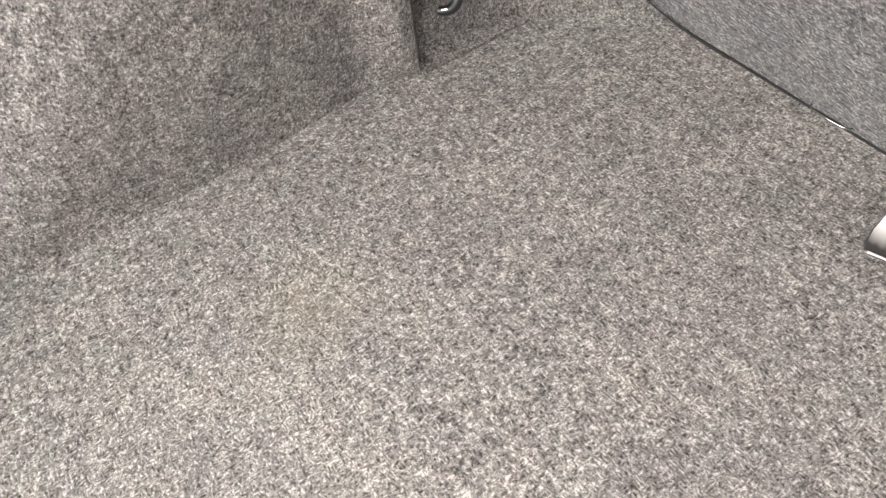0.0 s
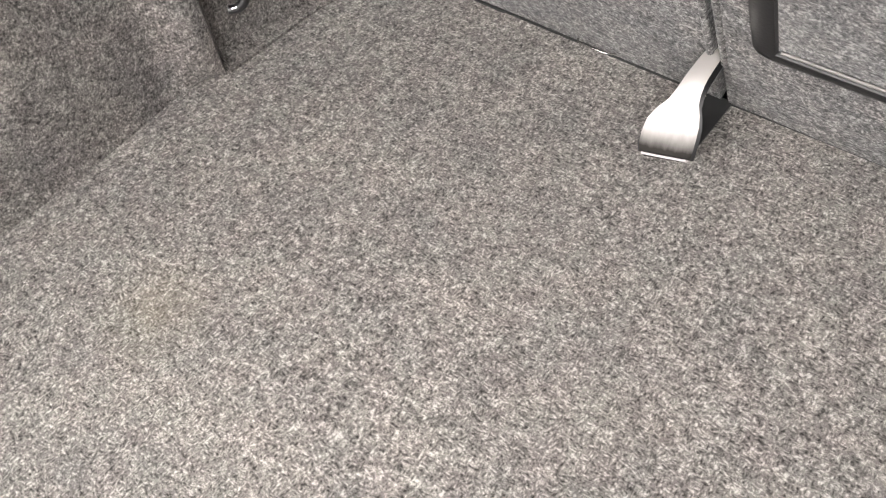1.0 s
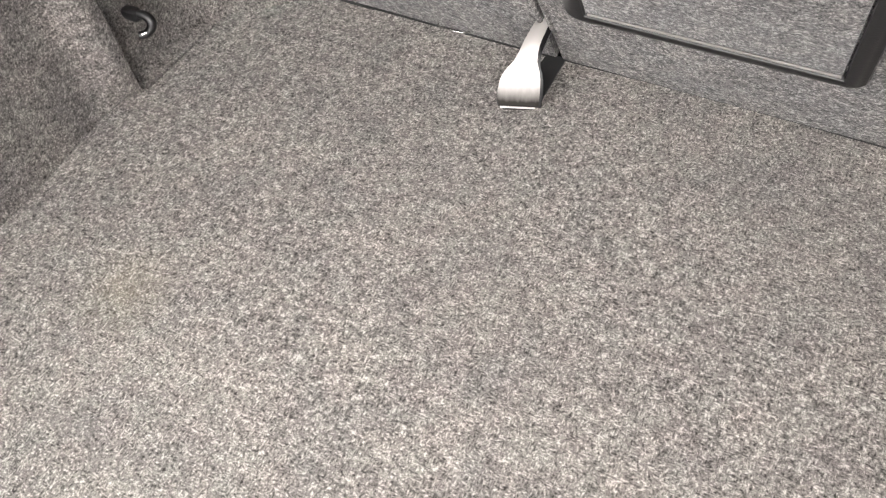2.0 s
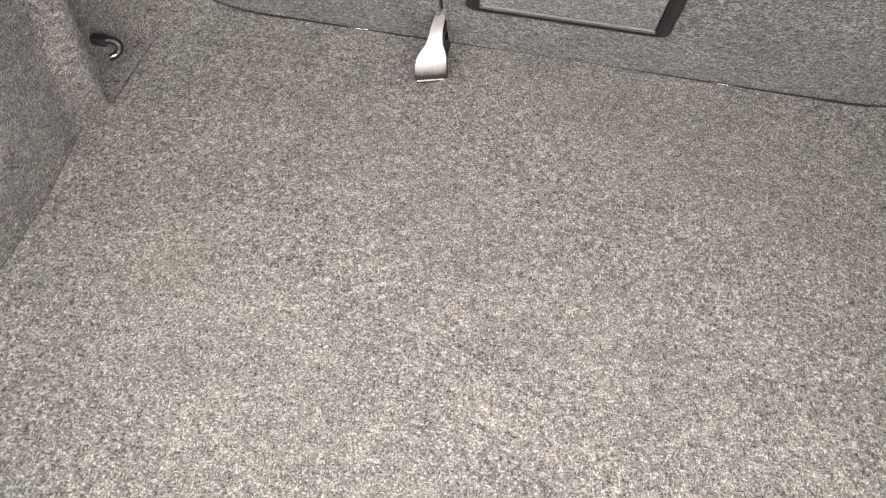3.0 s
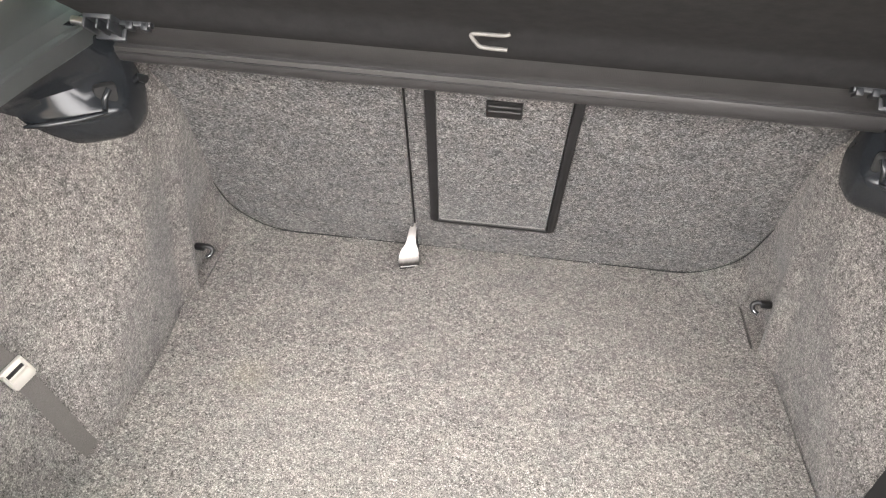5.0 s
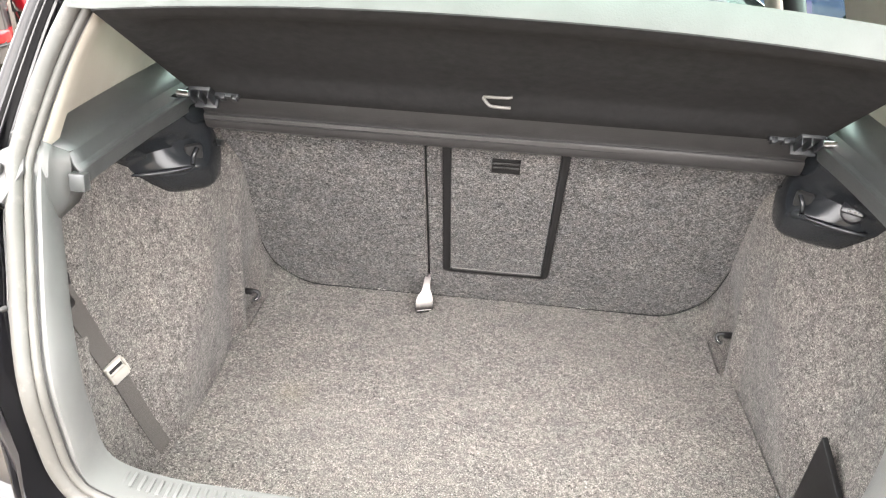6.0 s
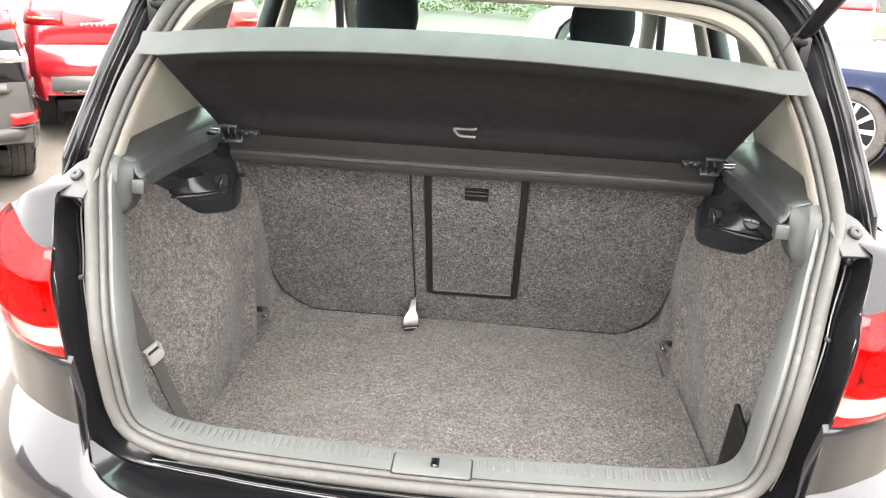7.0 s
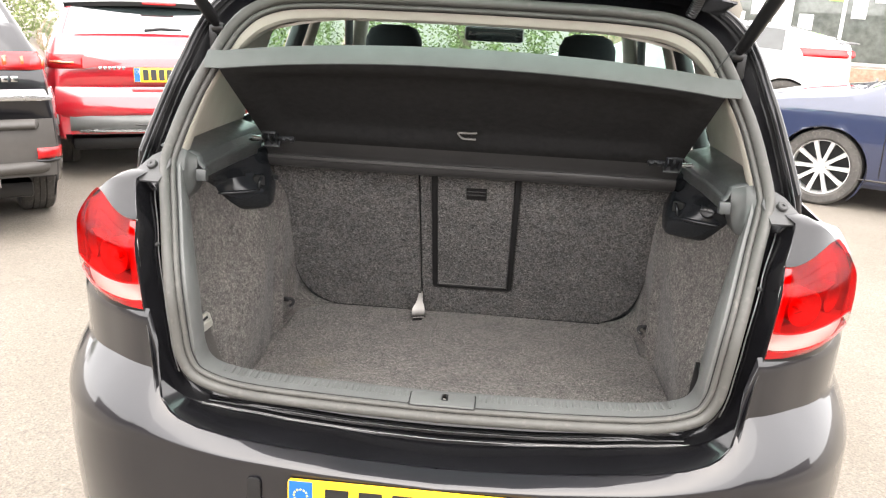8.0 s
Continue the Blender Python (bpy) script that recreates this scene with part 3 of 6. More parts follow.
seat_l = seat_panel("rear_seat_back", seat_outline(-.49, -.1268, False), "narrow section of the folding rear seat back in dark speckled felt")
seat_r = seat_panel("rear_seat_back", seat_outline(-.1205, .49, True), "wide section of the folding rear seat back with a ski hatch")
for th, x0, x1 in ((seat_l, -.48, -.128), (seat_r, -.118, .48)):
    box("front_cushion", seat_pt((x0 + x1) / 2, .86, -.10), (x1 - x0 - .02, .08, .50), SEAT_CLOTH, th, "dark cloth front of the seat back", .02, Euler((math.atan2(.221, .442), 0, 0)))
    box("seat_cushion", ((x0 + x1) / 2, 1.13, .56), (x1 - x0, .48, .16), SEAT_CLOTH, th, "dark cloth seat cushion", .03)
for s, th in ((-1, seat_l), (1, seat_r)):
    tube("edge_gap", smooth_path([SEAT_M @ Vector((s * (x + .0012), v - .0008, .0006)) for x, v in ((.488, .36), (.486, .25), (.480, .16), (.474, .110), (.462, .070), (.440, .038), (.412, .012), (.375, -.001), (.33, -.003))], 40), .0010, GROOVE_SHADE, th, "dark gap round the seat back's lower corner", seg=6)
# sewn edges along the split, with the dark gap between them
for th, x in ((seat_r, -.1188), (seat_l, -.1287)):
    tube("edge_piping", [seat_pt(x, .60 + .02 * i, -.0012) for i in range(3, 26)], .0026, CARPET_SEAT, th, "rolled felt edge")
box("split_gap", seat_pt(-.1237, .84, -.012), (.007, .004, .52), GROOVE_SHADE, seat_r, "dark gap between the seat sections", .001, Euler((math.atan2(.221, .442), 0, 0)))

# ski hatch in the wide section
K = lambda z: (z - S0.z) / UP.z
hb, ht = K(.704), K(1.12)
frame_out = [(-.093, ht), (-.093, hb + .012), (-.090, hb + .004), (-.082, hb), (.117, hb), (.125, hb + .004), (.129, hb + .012), (.129, ht)]
frame_in = [(.114, ht), (.114, hb + .010), (-.077, hb + .010), (-.077, ht)]
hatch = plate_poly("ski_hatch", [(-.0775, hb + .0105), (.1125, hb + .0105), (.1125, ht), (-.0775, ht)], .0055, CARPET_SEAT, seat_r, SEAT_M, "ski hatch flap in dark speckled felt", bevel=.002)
plate_poly("hatch_frame", frame_out + frame_in, .008, BLACK, seat_r, SEAT_M, "black plastic hatch surround", bevel=.0025)
tube("hatch_edge", [seat_pt(-.074, .7175, .007), seat_pt(.112, .7175, .007)], .0011, PALE_GRIP, hatch, "pale worn lower edge of the flap")
lz0, lz1 = K(1.003), K(1.036)
latch = plate_poly("hatch_latch", [(-.006, lz0), (.045, lz0), (.045, lz1), (-.006, lz1)], .0085, BLACK, hatch, SEAT_M, "black pull latch", bevel=.002)
for v in (.25, .55):
    tube("latch_lip", [seat_pt(-.003, 1.003 + .033 * v + .008, .010), seat_pt(.042, 1.003 + .033 * v + .008, .010)], .0018, GREY_PART, latch)

# steel bracket over the seat's split hinge, with a dark plate for the shadow round it
hinge = anchor("seat_hinge_cover", Matrix(), "satin steel seat hinge tongue over a dark plate for its shadow", "hinge cover")
TONGUE = [(.826, .668, -.1262, -.1222), (.815, .668, -.1325, -.1205), (.802, .666, -.1330, -.1196), (.792, .6635, -.1334, -.1192), (.784, .6605, -.1338, -.1188), (.777, .6565, -.1344, -.1182), (.771, .6515, -.1362, -.1170), (.766, .6455, -.1410, -.1136), (.762, .639, -.1440, -.1112), (.758, .629, -.1450, -.1100), (.7555, .621, -.1446, -.1097), (.754, .6145, -.1430, -.1098)]


def tongue_rows(rows, grow=0.0, lift=0.0):
    """The tongue's foot is turned a little, so that its inner corner stands further forward."""
    out = []
    for y, z, a, b in rows:
        turn = .34 * smooth01(.800 - y, 0, .035)
        row = []
        for u in (0, .06, .2, .4, .6, .8, .94, 1):
            x = a - grow + (b - a + 2 * grow) * u
            row.append((x, y + turn * (x + .145) - .0010 * math.sin(u * math.pi), z + lift + .0010 * math.sin(u * math.pi)))
        out.append(row)
    return out


grid("tongue", tongue_rows(TONGUE), TONGUE_STEEL, hinge, "bent satin steel tongue, dark reflection painted in at its lower end", thick=.0022)
foot = tongue_rows(TONGUE)[-1]
tube("tongue_lip", [(x, y - .0015, z - .0006) for x, y, z in foot[1:7]], .0009, STEEL, hinge, "bright lower edge")
grid("hinge_body", [[(x, y + .002, z - .003 - .009 * k) for x, y, z in row] for row, k in zip(tongue_rows(TONGUE, .0016, 0), (.6, .55, .5, .45, .4, .4, .3, .25, .2, .1, .05, 0))], BLACK, hinge, "black plastic body under the tongue", thick=.006)
# thin black plate on the carpet, drawn as the tongue's shadow
plate_poly("pocket", [(-.144, .764), (-.118, .774), (-.1165, .79), (-.118, .846), (-.137, .846), (-.140, .80)], .0022, GROOVE_SHADE, hinge, Matrix.Translation((0, 0, F)), "dark plate on the carpet for the shadow round the tongue")

# wire staples along the foot of the seat
for x0, x1 in ((-.254, -.218), (.200, .236)):
    st = tagged(tube("wire_staple", smooth_path([(x0, .846, .605), (x0 + .003, .837, .608), ((x0 + x1) / 2, .8345, .609), (x1 - .003, .837, .608), (x1, .846, .605)], 14), .0008, CHROME, None), "bright wire staple at the foot of the seat back", "wire staple", "seat staples")
# gap line below the seat
tube("floor_gap", [(x, .8445, .6000) for x in np.linspace(-.39, .39, 12)], .0010, GROOVE_SHADE, car, "dark gap between seat and carpet")

# ---------------------------------------------------------------- shelf ledges and pockets
def ledge(s):
    """Shelf ledge with its end cap, and the glossy pocket below it."""
    ox, oz = (-.009, .005) if s > 0 else (0, 0)
    at = lambda x, y, z: (s * (x + ox), y, z + oz)
    # section from the pillar over the top, down the two folds of the inner face, and under
    A = [(.592, .200, 1.187), (.566, .202, 1.183), (.532, .199, 1.174), (.522, .198, 1.1705), (.518, .1975, 1.167), (.5145, .196, 1.158), (.511, .194, 1.1515), (.506, .192, 1.149), (.5045, .192, 1.146), (.508, .193, 1.124), (.520, .196, 1.117), (.550, .200, 1.117)]
    B = [(.592, .60, 1.176), (.562, .60, 1.172), (.530, .60, 1.163), (.514, .60, 1.156), (.509, .60, 1.152), (.506, .60, 1.143), (.503, .60, 1.136), (.498, .60, 1.133), (.496, .60, 1.130), (.499, .60, 1.104), (.506, .60, 1.098), (.540, .60, 1.097)]
    rows = []
    for i in range(17):
        f = i / 16
        rows.append([at(a[0] + (b[0] - a[0]) * f, a[1] + (b[1] - a[1]) * f, a[2] + (b[2] - a[2]) * f + .004 * math.sin(f * math.pi)) for a, b in zip(A, B)])
    body = grid("shelf_ledge", rows, LEDGE, car, "dark grey plastic ledge that carries the parcel shelf", thick=.004)
    finish(body, True, 24)
    # end cap against the seal, hollowed a little
    cap = []
    for p, q, zs in (((.5190, .1965, 1.1695), (.5165, .230, 1.164), 1.192), ((.5185, .1955, 1.154), (.516, .230, 1.150), 1.172), ((.5200, .192, 1.128), (.518, .228, 1.126), 1.146), ((.5240, .182, 1.106), (.522, .220, 1.106), 1.120), ((.5270, .168, 1.092), (.526, .21, 1.094), 1.100)):
        k = min(range(N // 2), key=lambda i: abs(IN[i].z - zs))
        rim, out = IN[k] + FR[k][0] * .0297 + FR[k][1] * .0015, FR[k][1]
        p, q = Vector(at(*p)), Vector(at(*q))
        rim, out = Vector((s * rim.x, rim.y, rim.z)), Vector((s * out.x, out.y, out.z))
        cap.append([rim + out * -.010, rim] + [rim.lerp(p, f) + out * h for f, h in ((.25, .004), (.42, .0055), (.50, .003), (.62, .001), (.80, .0003), (.96, 0))] + [p, p.lerp(q, .08), q])
    cap = grid("ledge_end", cap, TRIM_END, body, "lighter grey end cap of the ledge", thick=.003)
    finish(cap, True, 24)
    box("end_tab", at(.5075, .189, 1.1335), (.021, .016, .023), LEDGE, body, "small square tab", .0025, Euler((radians(-8), 0, 0)))
    # pocket under the ledge: a bowl with a rounded lip, tucked in above it
    # height, outer end x and y, inner end x and y
    lev = [(1.150, .556, .30, .492, .545), (1.110, .560, .33, .492, .552), (1.080, .572, .37, .490, .556), (1.058, .588, .415, .486, .552), (1.040, .594, .432, .480, .542), (1.030, .596, .436, .477, .531), (1.024, .597, .440, .4755, .524), (1.016, .598, .447, .475, .521), (1.004, .599, .456, .4755, .523), (.990, .600, .468, .477, .527), (.979, .601, .478, .479, .531), (.972, .603, .490, .484, .538), (.969, .606, .505, .492, .55)]
    rows = []
    for z, xa, ya, xb, yb in lev:
        row = [(.655, ya + .010), (xa + .020, ya - .002), (xa + .006, ya + .001)]
        for f in (.08, .18, .3, .42, .54, .66, .78, .88):
            bow = -.012 * math.sin(f * math.pi) * (1.0 if z < 1.045 else .2)
            row.append((xa + (xb - xa) * f + bow * .5, ya + (yb - ya) * f + bow))
        row += [(xb + .007, yb - .007), (xb + .001, yb + .003), (xb - .001, yb + .014), (xb, .572), (xb + .004, .590), (.655, .600)]
        rows.append([at(x, y, z) for x, y in row])
    rows.append([at(.6, .56, .969)] * len(rows[0]))
    pocket = grid("side_pocket", rows, POCKET, car, "black plastic pocket under the shelf ledge", thick=.003)
    finish(pocket, True, 50)
    lip = [at(xa + (xb - xa) * f - .006 * math.sin(f * math.pi) - .0012, ya + (yb - ya) * f - .012 * math.sin(f * math.pi) - .0045, 1.0255) for f in np.linspace(.16, .84, 14) for (z, xa, ya, xb, yb) in (lev[6],)]
    tube("pocket_rib", smooth_path(lip, 24), [.0016 + .0030 * math.sin(min(1, max(0, i / 23)) * math.pi) ** .5 for i in range(24)], POCKET, pocket, "rounded rib catching the light")
    r0 = Vector(at(.500, .520, 1.036))
    part("pocket_hole", add_box(bmesh.new(), r0, (.030, .016, .040), .006, Euler((0, 0, radians(-38 * s)))), GROOVE_SHADE, pocket, "dark opening")
    tube("bag_hook", smooth_path([r0 + Vector((-s * .010, -.006, .016)), r0 + Vector((-s * .007, -.016, .006)), r0 + Vector((-s * .004, -.016, -.010)), r0 + Vector((s * .004, -.006, -.016))], 10), .0042, POCKET, pocket, "glossy bag hook")
    if s > 0:
        m = Matrix.Translation(at(.553, .462, 1.056)) @ look((0, 0, 0), (.45, .72, -.52)).to_3x3().to_4x4()
        bm = add_lathe(bmesh.new(), [(.0, .006), (.013, .006), (.0175, .004), (.019, 0), (.020, -.014)], 24, "z")
        bm.transform(m)
        soc = part("power_socket", bm, BLACK, pocket, "round black power socket cap")
        bm = add_box(bmesh.new(), (0, .002, .009), (.034, .020, .007), .003)
        bm.transform(m)
        tab = part("socket_tab", bm, POCKET, soc)
        for dx in (-.004, .004):
            bm = add_box(bmesh.new(), (dx, -.004, .0128), (.005, .003, .0008), 0)
            bm.transform(m)
            part("printed_mark", bm, PALE_GRIP, tab, "small pale printed mark")
    # notch stud beside the seat
    tube("seat_stud", [(s * .500, .585, 1.038), (s * .470, .578, 1.038)], .006, BLACK, pocket, "black seat latch stud")
    return body


for s in (-1, 1):
    ledge(s)

# cream pillar panels above the ledges
for s in (-1, 1):
    ks = [k for k in range(N // 2) if 1.155 < IN[k].z < 1.44]
    rows = []
    for k in ks:
        p = IN[k] + FR[k][0] * .034 + FR[k][1] * -.012
        zf = min(1.0, (p.z - 1.15) / .3)
        q = Vector((.574 - .095 * zf, .62 + .06 * zf, p.z + .012))
        mid = Vector((p.x + .027, p.y + .048, p.z + .003))
        rows.append([(s * v.x, v.y, v.z) for v in smooth_path([p, p.lerp(mid, .5), mid, mid.lerp(q, .5), q], 10)])
    grid("pillar_panel", rows, CREAM, car, "cream moulded rear pillar trim", thick=.004)

# ---------------------------------------------------------------- luggage strap, corner wedge
strap = anchor("luggage_strap", Matrix(), "grey-brown webbing luggage strap with a worn metal buckle", "strap")


STRAP_FACE = Vector((.74, -.52, .42))


def ribbon(name, pts, width, material, parent, thick=.0016, label=""):
    path = smooth_path(pts, 24)
    rows = []
    for i, p in enumerate(path):
        t = (path[min(i + 1, 23)] - path[max(i - 1, 0)]).normalized()
        side = t.cross(STRAP_FACE).normalized()
        rows.append([p + side * width * q for q in (-.5, -.46, 0, .46, .5)])
    return grid(name, rows, material, parent, label, thick=thick)


ribbon("webbing", [(-.563, .190, .968), (-.564, .205, .935), (-.563, .228, .881), (-.559, .243, .830), (-.552, .258, .784)], .028, WEB, strap, label="upper webbing")
ribbon("webbing", [(-.550, .258, .784), (-.543, .271, .733), (-.533, .278, .688), (-.516, .281, .639), (-.503, .283, .612)], .026, WEB, strap, label="loose webbing end")
STRAP_WAY = Vector((.14, .27, -.95)).normalized()
across = STRAP_WAY.cross(STRAP_FACE).normalized()
face = across.cross(STRAP_WAY).normalized()
BUCKLE_M = Matrix((across, STRAP_WAY, face)).transposed().to_4x4()
BUCKLE_M.translation = Vector((-.549, .257, .784))


def buckle_piece(name, c, size, material, parent, label="", bevel=.0015):
    bm = add_box(bmesh.new(), c, size, bevel)
    bm.transform(BUCKLE_M)
    return part(name, bm, material, parent, label)


buckle = buckle_piece("buckle", (0, 0, .002), (.035, .038, .006), BUCKLE, strap, "worn metal cam buckle", .002)
buckle_piece("buckle_slot", (0, -.008, .0054), (.024, .006, .0012), BLACK, buckle, "dark slot", 0)
buckle_piece("buckle_clip", (0, .008, .007), (.030, .018, .006), BUCKLE, buckle, "bright cam lever", .002)
for dx in (-.0155, .0155):
    buckle_piece("buckle_cheek", (dx, -.002, .006), (.004, .030, .008), BUCKLE, buckle)
part("strap_anchor", add_box(bmesh.new(), (-.565, .196, .958), (.010, .032, .055), .004), BLACK, strap, "black anchor loop")

bm = bmesh.new()
ws = [(.547, .160, .612), (.528, .230, .606), (.512, .292, .612), (.520, .284, .772), (.537, .215, .715)]
a = [bm.verts.new(p) for p in ws]
b = [bm.verts.new((x + .010, y + .002, z)) for x, y, z in ws]
bm.faces.new(a)
bm.faces.new(b[::-1])
for i in range(5):
    bm.faces.new((a[i], b[i], b[(i + 1) % 5], a[(i + 1) % 5]))
bmesh.ops.bevel(bm, geom=list(bm.edges), offset=.0015, segments=2, affect="EDGES", profile=0.5)
tagged(part("corner_wedge", bm, BLACK, None), "black plastic corner wedge standing beside the side liner", "corner wedge")

# ---------------------------------------------------------------- parcel shelf
shelf = anchor("parcel_shelf", Matrix(), "dark parcel shelf tilted up, with a pale edge and felt underside", "parcel shelf")


def shelf_pt(u, v, lift=0.0):
    """u across -1..1, v from the hinge 0 to the raised edge 1; lift along the board's upper side."""
    bow = 1 - min(1, abs(u)) ** 2.2
    hw = .474 + .007 * v
    y = .505 + (.236 - .505) * v - .032 * bow * v ** 2
    z = 1.150 + (1.338 - 1.150) * v + .031 * bow * v ** 2
    nrm = Vector((0, .62, .78))
    return Vector((u * hw, y, z)) + nrm * lift


us = [-1 + i / 30 for i in range(61)]
vs = [0, .04, .1, .15, .2, .25, .35, .5, .65, .8, .85, .9, .95, 1.0]


def dish(u, v):
    return .018 * smooth01(min(1 - abs(u), .3), .05, .15) * smooth01(v, .10, .24) * (1 - smooth01(v, .80, .94))


rows = [[shelf_pt(u, v, dish(u, v)) for u in us] for v in vs]
grid("shelf_underside", rows, SHELF_UNDER, shelf, "dark felt underside with a recessed middle", thick=.004)
rows = [[shelf_pt(u * 1.060, 1.0, -.002), shelf_pt(u * 1.062, 1.006, .006), shelf_pt(u * 1.062, 1.008, .028), shelf_pt(u * 1.060, 1.002, .038), shelf_pt(u * 1.056, .975, .042), shelf_pt(u * 1.04, .90, .030), shelf_pt(u, .5, .022), shelf_pt(u, .02, .018), shelf_pt(u, 0, .006)] for u in us]
grid("shelf_top", rows, SHELF_EDGE, shelf, "pale grey-green upper skin and edge of the shelf", thick=.003)
SEC = [(.500, 1.165), (.497, 1.152), (.505, 1.140), (.520, 1.122), (.530, 1.112), (.531, 1.109), (.527, 1.107), (.526, 1.103), (.5285, 1.093), (.535, 1.083), (.548, 1.076), (.60, 1.078), (.62, 1.12)]
xs = np.linspace(-.478, .478, 33)
grid("fixed_shelf_bar", [[(x, y - .0015 * math.sin(x * 5), z + .0012 * math.sin(x * 7)) for y, z in SEC] for x in xs], BAR, shelf, "dark brown-black vinyl fixed bar of the shelf", thick=.004)
tube("bar_seam", [(x, .5265, 1.1065) for x in xs], .0012, GREY_PART, shelf, "paler seam along the bar")
tube("bar_groove", [(x, .5275, 1.0985) for x in xs], .0014, GROOVE_SHADE, shelf, "dark groove along the bar")
# black tube stands in for the shade in the fold
tube("hinge_shadow_gap", [(x, .4975, 1.161) for x in xs], .0055, GROOVE_SHADE, shelf, "dark tube for the shadow in the fold between board and bar")
# hinge brackets
for s in (-1, 1):
    N_UP, V_UP = Vector((0, .62, .78)), Vector((0, -.784, .620))
    hb_m = Matrix(((1, 0, 0, 0), (0, V_UP.y, -N_UP.y, 0), (0, V_UP.z, -N_UP.z, 0), (0, 0, 0, 1)))
    hb_m.translation = Vector((s * .4545, .484, 1.169)) - N_UP * .004

    def hinge_piece(name, c, size, parent, material=TRIM_DARK, label=""):
        b2 = add_box(bmesh.new(), (s * c[0], c[1], c[2]), size, .0018)
        b2.transform(hb_m)
        return part(name, b2, material, parent, label)
    br = hinge_piece("shelf_hinge", (0, 0, .004), (.034, .040, .012), shelf, label="dark grey plastic shelf hinge")
    for k in (-.0145, -.001, .0145):
        hinge_piece("hinge_web", (k, .003, .015), (.0035, .034, .013), br)
    hinge_piece("hinge_foot", (0, -.021, .012), (.037, .006, .024), br)
    hinge_piece("hinge_arm", (-.035, -.008, .005), (.038, .012, .009), br)
    for k in (-.029, -.047):
        hinge_piece("hinge_tab", (k, -.008, .009), (.009, .015, .009), br)
    tube("hinge_pin", [hb_m @ Vector((s * .018, -.012, .008)), hb_m @ Vector((s * .046, -.012, .006))], .0055, CHROME, br, "bright pivot pin")
# pull grip under the board
gr = hb_m.copy()
gr.translation = shelf_pt(-.004, .27, .004)
pts = [(.020, 0, .0), (.015, 0, .002), (0, 0, .0025), (-.018, 0, .003), (-.0205, 0, .0055), (-.0125, 0, .0145), (-.007, 0, .0165), (.008, 0, .017), (.019, 0, .017)]
tube("pull_grip", [gr @ Vector(p) for p in smooth_path(pts, 44)], .0023, PALE_GRIP, shelf, "pale plastic pull grip")
tube("shelf_cord", smooth_path([shelf_pt(.96, .99, .05), (.500, .285, 1.43), (.520, .235, 1.50), (.535, .15, 1.60)], 12), .0012, BLACK, shelf, "thin black lifting cord", seg=6)

# lint and scuffs on the underside
rng = random.Random(8)
for k in range(7):
    u, v, a = rng.uniform(-.7, .8), rng.uniform(.15, .8), rng.uniform(-.5, .5)
    n = .006 + .014 * rng.random()
    tube("lint_fibre", [shelf_pt(u + q * n * math.cos(a) * 2, v + q * n * math.sin(a) * 3, dish(u, v) - .0006) for q in (-1, 0, 1)], .00045, PALE_GRIP, shelf, seg=5)


# ---------------------------------------------------------------- the hatchback's outer skin
JZ = [.90, .93, 1.0, 1.05, 1.085, 1.13, 1.17]
JX = [.548, .556, .562, .567, .572, .606, .622]
JY = [-.008, -.002, .002, .010, .034, .112, .185]


def skin(sv, z, s, off=0.0):
    """The rear quarter: sv from the opening's edge 0 round the corner to the flank 1."""
    j = Vector((interp(z, JZ, JX), interp(z, JZ, JY)))
    drop = smooth01(z, 1.05, 1.17)
    side = interp(z, [.9, 1.0, 1.06, 1.10, 1.14, 1.17], [.860, .858, .846, .822, .79, .755])
    c = Vector((.745 - .02 * drop, .004 + .10 * drop))
    e = Vector((side, .52))
    p = j * (1 - sv) ** 2 + c * (2 * sv * (1 - sv)) + e * sv ** 2
    t = (c - j) * (2 * (1 - sv)) + (e - c) * (2 * sv)
    n = Vector((t.y, -t.x)).normalized()
    p += n * off
    return (s * p.x, p.y, z)


LAMP_LOW = lambda v: .924 + .030 * v
LAMP_TOP = lambda v: 1.083 + .028 * smooth01(v, 0, .32) - .125 * smooth01(v, .38, .60)


LAMP_END = .56


def quarter(s):
    bm = bmesh.new()
    near = [LAMP_END * i / 40 for i in range(41)]
    far = [LAMP_END + (1 - LAMP_END) * i / 26 for i in range(27)]
    crest = lambda v: 1.136 - .110 * smooth01(v, .15, .80)
    add_grid(bm, [[skin(v, LAMP_TOP(v) - .001 + (crest(v) - LAMP_TOP(v) + .001) * i / 20, s) for v in near] for i in range(21)])
    add_grid(bm, [[skin(v, .92 + (LAMP_LOW(v) + .001 - .92) * i / 3, s) for v in near] for i in range(4)])
    add_grid(bm, [[skin(v, .92 + (crest(v) - .92) * i / 30, s) for v in far] for i in range(31)])
    # the shoulder turns inwards below the side glass
    rows = []
    for k in (0, .15, .4, .7, 1):
        row = []
        for v in near + far[1:]:
            x, y, z = skin(v, crest(v), s)
            row.append((x - s * (.02 + .055 * smooth01(v, .25, .6)) * k, y + .03 * k, z + .010 * math.sin(k * 1.5)))
        rows.append(row)
    add_grid(bm, rows)
    bmesh.ops.remove_doubles(bm, verts=bm.verts, dist=1e-4)
    return part("rear_quarter", bm, PAINT_PILLAR, car, "glossy black rear quarter panel")


